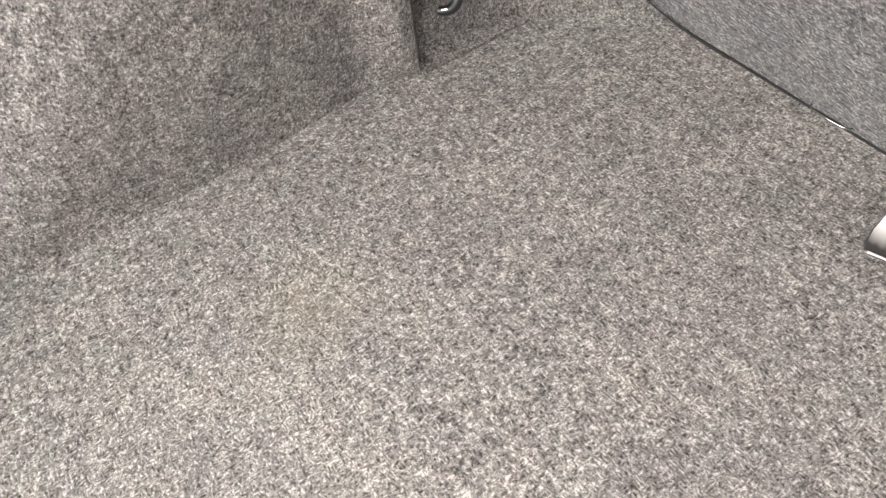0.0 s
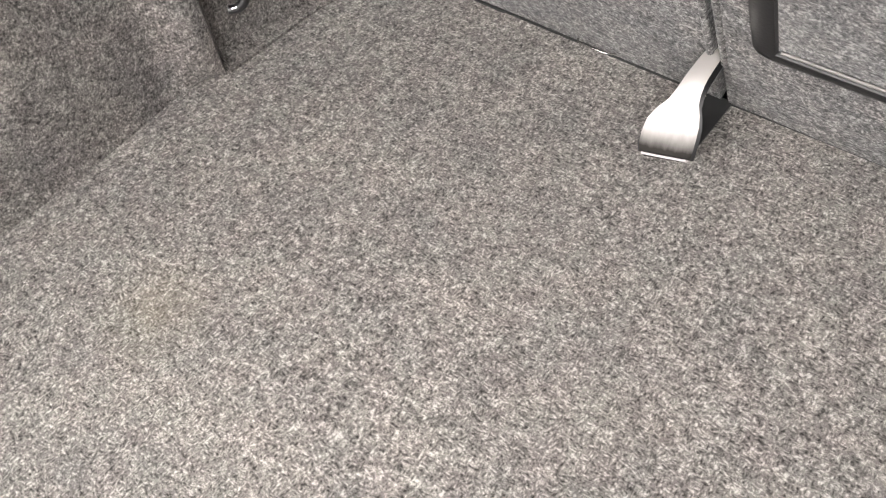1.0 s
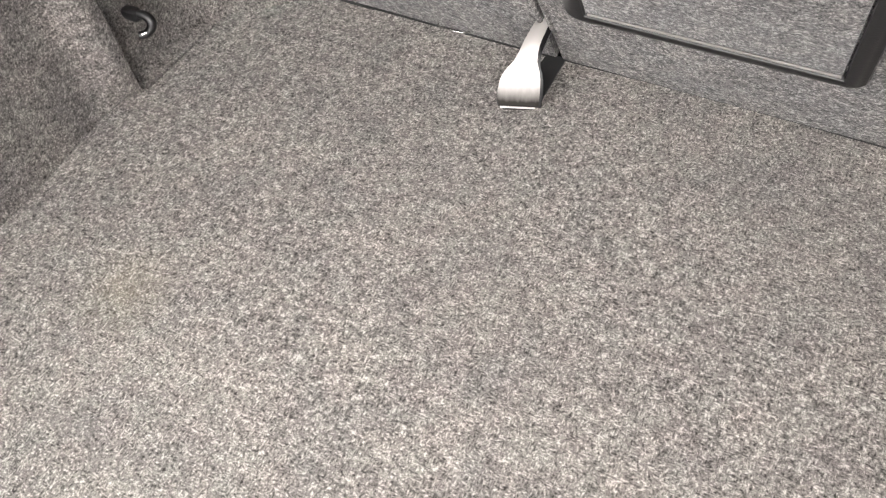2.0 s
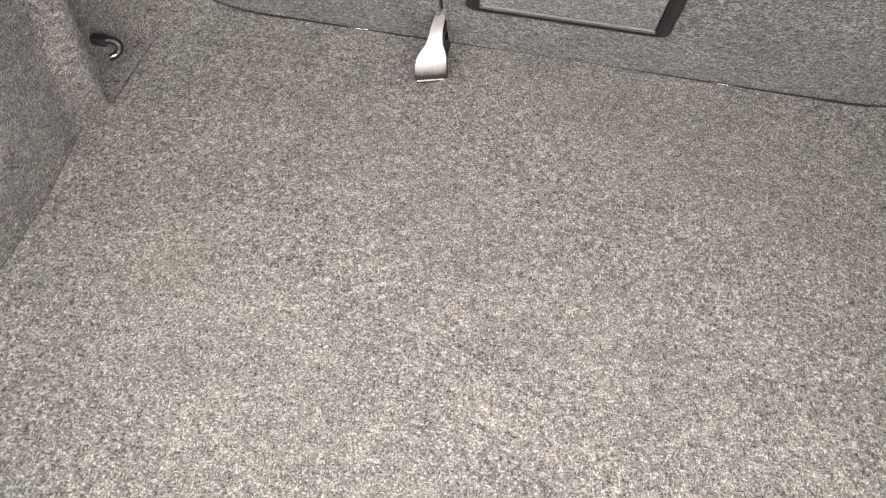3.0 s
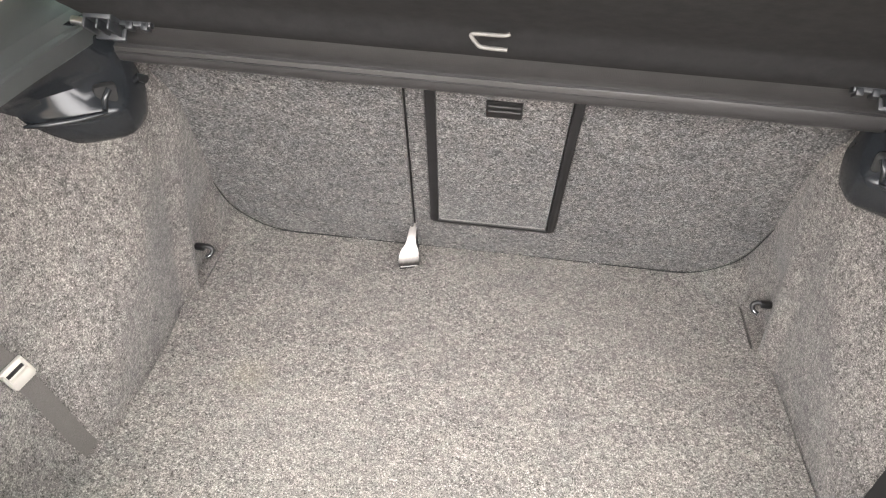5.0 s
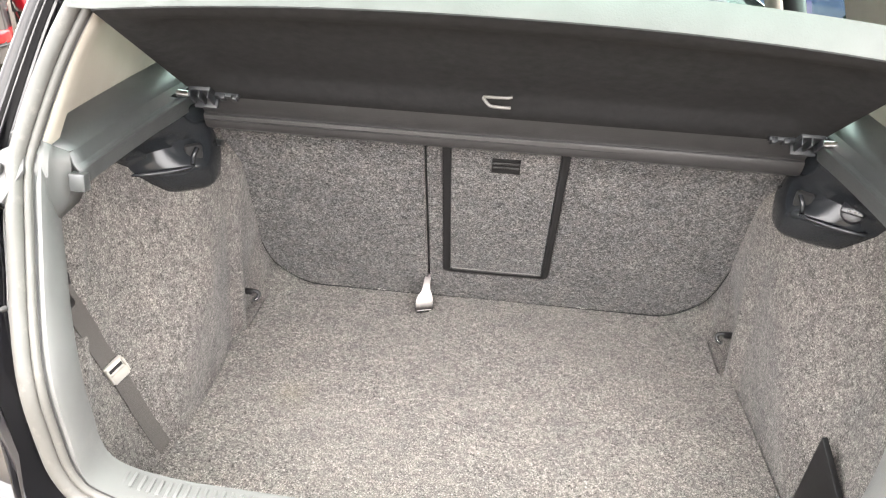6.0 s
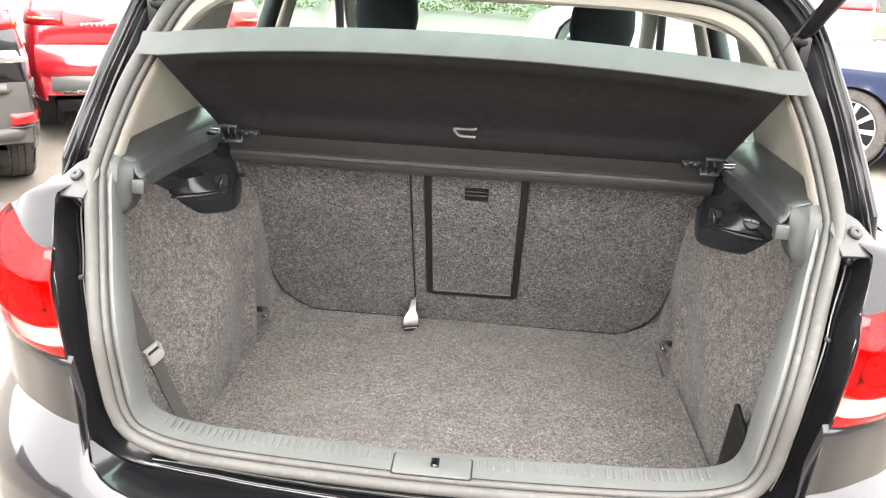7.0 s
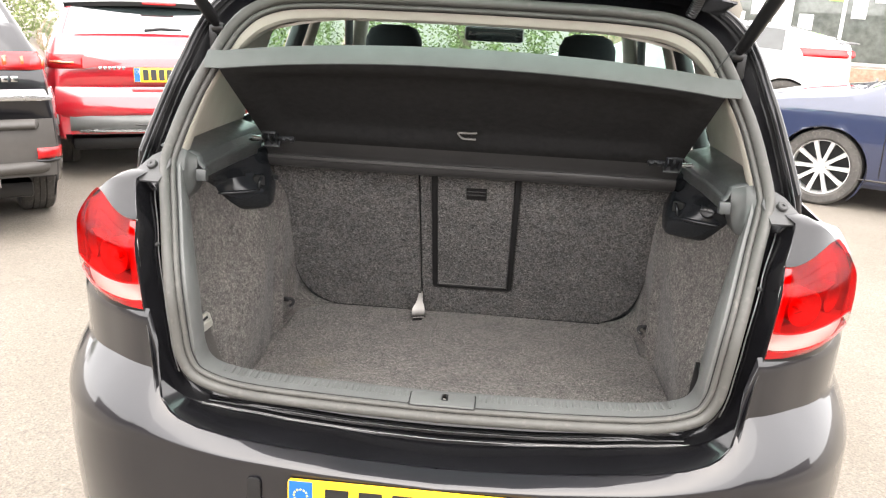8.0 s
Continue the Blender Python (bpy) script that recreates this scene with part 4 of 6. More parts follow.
def tail_light(s):
    z0, z1 = LAMP_LOW, LAMP_TOP
    svs = [.0 + .56 * i / 24 for i in range(25)]

    def band(f0, f1, off, n=8):
        rows = []
        for i in range(n + 1):
            f = f0 + (f1 - f0) * i / n
            rows.append([skin(v, z0(v) + (z1(v) - z0(v)) * f, s, off * (1 - .9 * (abs(2 * f - 1) ** 6)) * (1 - .8 * abs(2 * v / .56 - 1) ** 8)) for v in svs])
        return rows
    light = grid("tail_light", band(0, 1.0, -.026, 14), REFLECTOR, car, "red tail light with a clear lower band", thick=.003)
    ring = [skin(v, z0(v) + (z1(v) - z0(v)) * f, s, .0) for v, f in [(q, 0) for q in svs] + [(svs[-1], f / 6) for f in range(1, 7)] + [(q, 1) for q in svs[::-1]] + [(0, 1 - f / 6) for f in range(1, 6)]]
    rim = [skin(v, z0(v) + (z1(v) - z0(v)) * f, s, -.03) for v, f in [(q, 0) for q in svs] + [(svs[-1], f / 6) for f in range(1, 7)] + [(q, 1) for q in svs[::-1]] + [(0, 1 - f / 6) for f in range(1, 6)]]
    grid("lamp_rim", [ring, rim], RED_LENS, light, "red rim of the lamp", close_v=True)
    grid("lamp_back", band(.33, .995, -.018, 10), LAMP_BACK, light, "dark red inner reflector")
    grid("red_lens", band(.32, 1.0, .016, 14), RED_GLASS, light, "deep red glossy lens")
    grid("clear_lens", band(.10, .32, .016, 5), CLEAR_GLASS, light, "clear reversing light lens")
    grid("lower_strip", band(0, .105, .016, 2), RED_LENS, light, "narrow red lower strip", thick=.003)
    grid("lens_seam", band(.312, .328, .0165, 1), RED_LENS, light, "red seam between the lenses", thick=.003)
    rows = [[skin(v, z0(v) + (z1(v) - z0(v)) * f, s, .0035 + .12 * v) for v in (0, .012, .026)] for f in (.3, .5, .75, .99)]
    grid("inner_edge", rows, RED_LENS, light, "solid red inner edge", thick=.004)
    for v, f, r, mt in ((.13, .54, .032, ORANGE_LENS), (.30, .52, .026, LAMP_BACK)):
        c = Vector(skin(v, z0(v) + (z1(v) - z0(v)) * f, s, -.015))
        d = (Vector(skin(v, c.z, s, .05)) - c).normalized()
        bm = add_lathe(bmesh.new(), [(0, .010), (r * .22, .009), (r * .26, .0), (r * .5, .001), (r * .8, .006), (r, .016), (r * 1.06, .016), (r * 1.08, -.01)], 28, "z")
        bm.transform(Matrix.Translation(c) @ d.to_track_quat("Z", "Y").to_matrix().to_4x4())
        part("lamp_bowl", bm, mt, light, "round lamp bowl behind the lens")
    for k in range(7):
        f = .36 + .09 * k
        tube("lens_rib", [skin(v, z0(v) + (z1(v) - z0(v)) * f, s, -.015) for v in np.linspace(.02, .52, 10)], .0016, LAMP_BACK, light, "fine rib behind the lens", seg=6)
    return light


for s in (-1, 1):
    quarter(s)
    tail_light(s)

# pillar skin beside the opening, from the shoulder up to the roof
for s in (-1, 1):
    ks = [k for k in range(N // 2) if OUT[k].z > 1.163 and OUT[k].x > .30]
    rows = []
    for k in ks:
        p = OUT[k]
        f = smooth01(p.z, 1.16, 1.50)
        rows.append([(s * (p.x + dx * (1 - .35 * f)), p.y + dy, p.z + dz) for dx, dy, dz in ((0, 0, 0), (.004, -.0015, .002), (.008, -.001, .004), (.0115, .002, .0055), (.014, .007, .0065), (.016, .014, .0065), (.021, .035, .006), (.034, .09, .004), (.058, .20, .0), (.08, .36, -.002))])
    foot = rows[0]
    rows = [[(x + s * .020 * min(1, j / 5), y + .008, z - .08) for j, (x, y, z) in enumerate(foot)], [(x + s * .009 * min(1, j / 5), y + .003, z - .036) for j, (x, y, z) in enumerate(foot)]] + rows
    grid("pillar_skin", rows, PAINT_PILLAR, car, "glossy black rear pillar", thick=.003)
    # bolt and bracket at the shoulder
    plate_m = Matrix.Translation((s * .589, .157, 1.150)) @ Euler((radians(36), 0, radians(s * 18))).to_matrix().to_4x4()
    br = plate_poly("stop_plate", [(-s * .034, -.034), (s * .034, -.040), (s * .040, -.034), (s * .020, .026), (s * .006, .040), (-s * .016, .040), (-s * .034, .012)], .004, STOP_PLATE, car, plate_m, "shoulder plate beside the seal with a rubber stop", bevel=.0015)
    bm = add_lathe(bmesh.new(), [(0, .0065), (.0022, .0065), (.0028, .0085), (.0085, .0085), (.0105, .0065), (.0105, 0)], 20, "z")
    bm.transform(plate_m @ Matrix.Translation((s * .002, .002, .003)))
    part("rubber_stop", bm, GREY_PART, br, "grey rubber stop")
    for x, y, z, r in ((.536, .046, .952, .0065), (.552, .030, .946, .0045), (.541, .047, 1.035, .0035)):
        bm = add_lathe(bmesh.new(), [(0, .004), (r * .35, .004), (r * .45, .0025), (r * .7, .003), (r, .001), (r, -.004)], 12, "z")
        bm.transform(Matrix.Translation((s * x, y - .004, z)) @ Euler((radians(82), 0, radians(s * 24))).to_matrix().to_4x4())
        part("channel_bolt", bm, GREY_PART, car, "small grey bolt")
    # fold line down the channel, drawn pale as a highlight, and the joint above the bumper's end
    ks = [k for k in range(N // 2) if .80 < IN[k].z < 1.13]
    bead = []
    for k in ks:
        bead.append(IN[k].lerp(OUT[k], .43) - FR[k][1] * (.034 * .92 - .001))
    tube("channel_fold", [(s * p.x, p.y, p.z) for p in bead], .0012, FOLD, car, "pale line for the highlight on the channel's folded edge", seg=6)
    tube("channel_joint", [(s * x, y, z) for x, y, z in ((.522, .036, .926), (.540, .041, .928), (.547, .034, .925), (.5555, -.002, .914))], .0011, FOLD, car, "bright joint line above the bumper's end", seg=6)

# rear bumper: plan curve and sections
PLAN = smooth_path([(0, -.107, 0), (.20, -.106, 0), (.40, -.101, 0), (.50, -.088, 0), (.60, -.066, 0), (.69, -.012, 0), (.757, .068, 0), (.800, .16, 0), (.832, .28, 0), (.855, .43, 0), (.868, .62, 0)], 70)
EX, EY, EZ = [[p[i] for p in EDGE_OUT[:11]] for i in range(3)]


def bumper_row(p, d):
    """One section: the upright neck below the lamp, the sloping shelf, and the face down to the valance."""
    x = abs(p.x)
    n = Vector((d.y, -d.x)).normalized()
    top = interp(x, EX + [.60, .9], EZ + [.926, .935])
    shelf = min(top - .0006, interp(x, [.515, .532, .56, .64], [.790, .802, .812, .815]))
    brow = interp(x, [0, .2, .37, .48, .55, .64, .72, .80, .87], [.672, .679, .692, .707, .711, .708, .705, .70, .69])
    deep = interp(x, EX, EY) - p.y if x < .554 else .068 - .020 * smooth01(x, .66, .80)
    bend = 1.32 + .33 * smooth01(x, .47, .64)
    zs = [top + (shelf - top) * i / 8 for i in range(9)] + [shelf + (brow - shelf) * i / 18 for i in range(1, 19)]
    zs += [brow - .004, brow - .010, brow - .02, .63, .58, .52, .46, .40, .33, .27, .22]
    out = []
    for z in zs:
        a = deep * min(1.0, max(0.0, (z - brow) / (shelf - brow))) ** bend
        if top - shelf > .05:
            a += .010 * math.exp(-(top - z) / .006)
        # the face falls away a little towards the brow's edge and the valance
        a += interp(z, [.22, .27, .38, .47, .61, .70], [.06, .03, .012, .003, -.003, 0])
        out.append((p.x - n.x * a, p.y - n.y * a, z))
    return out


full = [Vector((-q.x, q.y, 0)) for q in PLAN[:0:-1]] + PLAN
rows = []
for i, p in enumerate(full):
    d = (full[min(i + 1, len(full) - 1)] - full[max(i - 1, 0)]).to_2d()
    rows.append(bumper_row(p, d))
bumper = grid("rear_bumper", rows, PAINT, car, "glossy black rear bumper reflecting the car park", thick=.004)
for s in (-1, 1):
    plate_poly("tow_cover", round_rect(.026, .10, .010), .004, BLACK, bumper, Matrix.Translation((s * .323, -.107, .612)) @ Euler((radians(90), 0, radians(s * 6))).to_matrix().to_4x4(), "dark parking sensor recess", bevel=.001)


def number_plate(parent, m, band=True, w=.52, h=.111):
    """Yellow rear plate with plain dark bars for its characters."""
    pl = plate_poly("number_plate", round_rect(w, h, .008), .004, YELLOW, parent, m, "yellow number plate with dark bars", bevel=.001)
    if band:
        plate_poly("plate_band", [(-w / 2 + .003, -h / 2 + .003), (-w / 2 + .045, -h / 2 + .003), (-w / 2 + .045, h / 2 - .003), (-w / 2 + .003, h / 2 - .003)], .0012, EU_BLUE, pl, m @ Matrix.Translation((0, 0, .004)), "blue band")
        bm = bmesh.new()
        for k in range(12):
            a = k * math.tau / 12
            add_box(bm, (-w / 2 + .024 + .012 * math.cos(a), h / 2 - .03 + .012 * math.sin(a), .0057), (.003, .003, .001), 0, Euler((0, 0, .78)))
        bm.transform(m)
        part("plate_stars", bm, STAR, pl)
    x0 = -w / 2 + (.062 if band else .03)
    for k in range(7):
        x = x0 + .027 + k * .060 + (.022 if k > 3 else 0)
        plate_poly("plate_bar", [(x - .021, -.042), (x + .021, -.042), (x + .021, .042), (x - .021, .042)], .0012, PLATE_BLACK, pl, m @ Matrix.Translation((0, 0, .0041)))
    return pl


number_plate(bumper, Matrix.Translation((0, -.113, .614)) @ Euler((radians(87), 0, 0)).to_matrix().to_4x4())

# flanks, bonnet, roof and glass of the hatchback


def flank_x(y, z):
    g = interp(z, [.22, .35, .6, .85, .98, 1.05], [.83, .86, .885, .878, .862, .84])
    return g - .25 * smooth01(y, 3.35, 4.05) ** 2 - .02 * (1 - smooth01(y, .5, .9))


def snap_arch(pts, axles, zc, r):
    """Moves points inside a wheel's circle out to its rim."""
    out = []
    for x, y, z in pts:
        for a in axles:
            dy, dz = y - a, z - zc
            q = math.hypot(dy, dz)
            if q < r:
                k = r / max(q, 1e-6) * .9999
                y, z = a + dy * k, zc + dz * k
        out.append((x, y, z))
    return out


for s in (-1, 1):
    zs = [.22, .30, .38, .46, .54, .62, .70, .78, .86, .93, .99, 1.03]
    low = lambda y: interp(y, [2.75, 3.3, 3.8, 4.0], [1.03, .93, .82, .70])
    rows = [snap_arch([(s * flank_x(y, min(z, low(y))), y, min(z, low(y) + .001 * i)) for y in np.linspace(.50, 4.0, 120)], (.72, 3.30), .315, .345) for i, z in enumerate(zs)]
    grid("body_side", rows, PAINT, car, "glossy black body side with wheel arches", thick=.004, keep=lambda c: all((c.y - a) ** 2 + (c.z - .315) ** 2 > .338 ** 2 for a in (.72, 3.30)))
bonnet = [[(u * (flank_x(y, 1.0) - .01), y, interp(y, [2.75, 3.3, 3.8, 4.0, 4.08], [1.02, .97, .86, .74, .55]) - .05 * u * u) for u in np.linspace(-1, 1, 21)] for y in np.linspace(2.75, 4.08, 20)]
grid("bonnet", bonnet, PAINT, car, "black bonnet", thick=.004)
front = [[(u * .66, 4.05 - .12 * u * u, z) for u in np.linspace(-1, 1, 15)] for z in (.22, .35, .5, .62, .74)]
grid("front_bumper", front, PAINT, car, "black front bumper", thick=.004)


def roof_z(y):
    return interp(y, [.40, .7, 1.2, 1.7, 2.05], [1.522, 1.530, 1.535, 1.520, 1.475])


rows = [[(u * interp(y, [.40, .8, 2.05], [.50, .58, .55]), y, roof_z(y) - .035 * abs(u) ** 3) for u in np.linspace(-1, 1, 21)] for y in np.linspace(.405, 2.05, 18)]
grid("roof", rows, PAINT, car, "black roof", thick=.004)
rows = [[(u * interp(y, [.36, .8, 2.03], [.44, .545, .52]), y, roof_z(y) - (.058 if y > .5 else .075) - .045 * abs(u) ** 3) for u in np.linspace(-1, 1, 21)] for y in np.linspace(.365, 2.03, 18)]
grid("headliner", rows, CREAM, car, "cream cloth headliner", thick=.006)
for s in (-1, 1):
    # side rail and pillars
    tube("roof_rail", smooth_path([(s * .50, .42, 1.485), (s * .565, .80, 1.478), (s * .565, 1.5, 1.478), (s * .545, 2.05, 1.44), (s * .62, 2.45, 1.22), (s * .68, 2.85, 1.02)], 30), .035, CREAM, car, "cream inner roof rail and front pillar")
    tube("door_pillar", [(s * .550, 1.43, 1.47), (s * .635, 1.41, 1.2), (s * .695, 1.39, .98)], .022, CREAM, car, "cream centre pillar")
    tube("door_frame", [(s * .60, 1.47, 1.46), (s * .70, 1.48, 1.2), (s * .755, 1.48, 1.0)], .018, BLACK, car, "black door frame")
    tube("door_frame", [(s * .575, 1.36, 1.46), (s * .665, 1.34, 1.2), (s * .73, 1.32, 1.0)], .026, BLACK, car, "black door frame")
    tube("door_frame", [(s * .585, 2.03, 1.42), (s * .665, 2.42, 1.205), (s * .74, 2.80, 1.0)], .018, BLACK, car, "black door frame")
    tube("door_frame", smooth_path([(s * .60, .70, 1.45), (s * .68, .62, 1.25), (s * .74, .60, 1.03)], 8), .020, BLACK, car, "black door frame")
    rows = [[(s * interp(z, [1.0, 1.2, 1.45], [.77, .71, .60]), y, z) for y in (.66, 1.0, 1.34)] for z in (1.0, 1.2, 1.45)]
    pane = grid("side_window", rows, GLASS, car, "green-tinted side glass", thick=.004)
    rows = [[(s * interp(z, [1.0, 1.2, 1.45], [.77, .71, .60]), y + (z - 1.0) * -.55 * (1 if y > 2 else 0), z) for y in (1.46, 1.9, 2.55)] for z in (1.0, 1.2, 1.45)]
    pane2 = grid("side_window", rows, GLASS, car, "green-tinted side glass", thick=.004)
    pane.visible_shadow = pane2.visible_shadow = False
    rows = [[(s * x, y, z) for y in (.62, 1.4, 2.7)] for x, z in ((.70, .45), (.72, .8), (.75, .98), (.80, 1.02))]
    grid("door_lining", rows, TRIM_DARK, car, "dark door lining", thick=.01)
rows = [[(u * .62 * (1 - .12 * f), 2.85 - .80 * f + .10 * (1 - u * u), 1.02 + .44 * f) for u in np.linspace(-1, 1, 13)] for f in (0, .25, .5, .75, 1)]
ws = grid("windscreen", rows, GLASS, car, "clear windscreen", thick=.004)
ws.visible_shadow = False
rows = [[(u * .72, y, interp(y, [2.15, 2.3, 2.85], [.80, .96, 1.0])) for u in np.linspace(-1, 1, 9)] for y in (2.15, 2.22, 2.3, 2.6, 2.85)]
grid("dashboard", rows, TRIM_DARK, car, "dark dashboard", thick=.02)
box("cabin_floor", (0, 1.75, .30), (1.45, 2.2, .04), BLACK, car, "dark cabin floor", .01)
mirror = part("rear_view_mirror", add_box(bmesh.new(), (.005, 2.13, 1.313), (.245, .03, .062), .014), BLACK, car, "black rear-view mirror")
box("mirror_glass", (.010, 2.112, 1.313), (.222, .004, .047), CAR_GLASS, mirror, "mirror glass", .001)
tube("mirror_stem", [(.005, 2.14, 1.34), (.005, 2.18, 1.43)], .012, BLACK, mirror)


def front_seat(x):
    th = anchor("front_seat", Matrix(), "dark cloth front seat with a rounded headrest", "car seat", "front seats")
    def cushion(name, pts, lab=""):
        rows = []
        for z, y, w, d in pts:
            rows.append([(x + w * math.copysign(abs(math.cos(a)) ** .55, math.cos(a)), y + d * math.copysign(abs(math.sin(a)) ** .6, math.sin(a)), z) for a in [k * math.tau / 24 for k in range(24)]])
        bm = add_grid(bmesh.new(), rows, close_v=True)
        for r in (rows[0], rows[-1]):
            bm.faces.new([bm.verts.new(p) for p in r])
        bmesh.ops.remove_doubles(bm, verts=bm.verts, dist=1e-5)
        return part(name, bm, SEAT_CLOTH, th, lab)
    cushion("backrest", [(.55, 1.95, .22, .07), (.75, 1.91, .235, .075), (.95, 1.87, .23, .07), (1.08, 1.84, .20, .06), (1.14, 1.83, .15, .045), (1.155, 1.83, .08, .03)])
    cushion("headrest", [(1.165, 1.835, .075, .03), (1.18, 1.833, .098, .047), (1.24, 1.828, .110, .055), (1.30, 1.824, .105, .052), (1.332, 1.822, .088, .042), (1.346, 1.822, .055, .025)], "rounded dark cloth headrest")
    box("seat_cushion", (x, 2.08, .50), (.48, .50, .16), SEAT_CLOTH, th, "", .05)
    for dx in (-.05, .05):
        tube("headrest_post", [(x + dx, 1.832, 1.12), (x + dx, 1.833, 1.19)], .006, CHROME, th)


HEADS = (-.37, .365)
for x in HEADS:
    front_seat(x)
wheel_ring = [(-.385 + .185 * math.cos(k * math.tau / 28), 2.20 + .06 * math.sin(k * math.tau / 28) * -1, .92 + .175 * math.sin(k * math.tau / 28)) for k in range(28)]
tube("steering_wheel", [(-p[0], p[1] - .08, p[2]) for p in wheel_ring], .015, BLACK, car, "black steering wheel", closed=True)

# tailgate, raised over the opening
GH = Vector((0, .405, 1.545))
GDIR = Vector((0, -.93, .37)).normalized()
GN = Vector((0, GDIR.z, -GDIR.y))


def gate_pt(u, v, lift=0.0):
    hw = interp(v, [0, .12, .35, .55, .8, 1], [.50, .545, .60, .62, .56, .50])
    return GH + GDIR * (.86 * v) + Vector((u * hw, 0, 0)) + GN * (lift + .05 * math.sin(v * math.pi) - .05 * u * u)


vs = [0, .06, .12, .2, .3, .42, .5, .58, .7, .8, .9, 1]
us = [i / 12 - 1 for i in range(25)]


def in_window(c):
    v = (c - GH).dot(GDIR) / .86
    return abs(c.x) < .46 and .11 < v < .51


gate = grid("tailgate", [[gate_pt(u, v, .03) for u in us] for v in vs], PAINT, car, "black tailgate raised over the boot", thick=.004, keep=lambda c: not in_window(c))
pane = grid("rear_window", [[gate_pt(u, v, .026) for u in us] for v in vs], GLASS, gate, "tinted heated rear window", thick=.004, keep=in_window)
pane.visible_shadow = False
grid("tailgate_lining", [[gate_pt(u * .95, v, -.02 + .02 * abs(u) ** 4) for u in us] for v in vs[1:]], TRIM_DARK, gate, "dark inner lining of the tailgate", thick=.004, keep=lambda c: not in_window(c))
rows = [[gate_pt(u * .97, v, lift) for v, lift in ((0, .03), (-.02, .01), (-.01, -.02), (.05, -.025))] for u in us]
grid("hinge_edge", rows, PAINT_IN, gate, "black hinge edge of the tailgate", thick=.004)
for s in (-1, 1):
    a, b = Vector((s * .515, .335, 1.405)), Vector((s * .565, -.02, 1.70))
    strut = tube("gas_strut", [a.lerp(b, .03), a.lerp(b, .06), a.lerp(b, .07), a.lerp(b, .62), a.lerp(b, .63), b], [.008, .010, .0125, .0125, .006, .006], BLACK, car, "black gas strut holding the tailgate", seg=14)
    for q in (a, b):
        bm = add_lathe(bmesh.new(), [(0, .014), (.009, .012), (.013, 0), (.009, -.012), (0, -.014)], 14, "x")
        bm.transform(Matrix.Translation(q))
        part("ball_joint", bm, BLACK, strut)
    box("strut_bracket", (s * .527, .345, 1.385), (.018, .022, .05), BLACK, strut, "black strut bracket", .004)
    box("gate_hinge", (s * .36, .385, 1.525), (.05, .07, .018), PAINT_IN, car, "black tailgate hinge", .004)
path = smooth_path([(.425, .372, 1.475), (.432, .350, 1.505), (.43, .30, 1.545), (.42, .24, 1.585)], 60)
tube("wiring_sleeve", path, [.010 + .0018 * (i % 2) for i in range(60)], BLACK, car, "corrugated black wiring sleeve", seg=12)
for x0 in (.30, .345):
    tube("loom_wire", smooth_path([(x0, .375, 1.512), (x0 - .02, .33, 1.545), (x0 + .02, .28, 1.56)], 10), .003, BLACK, car, "thin black wire")


# ---------------------------------------------------------------- wheels, shared by all the cars
WHEEL_DATA = {}


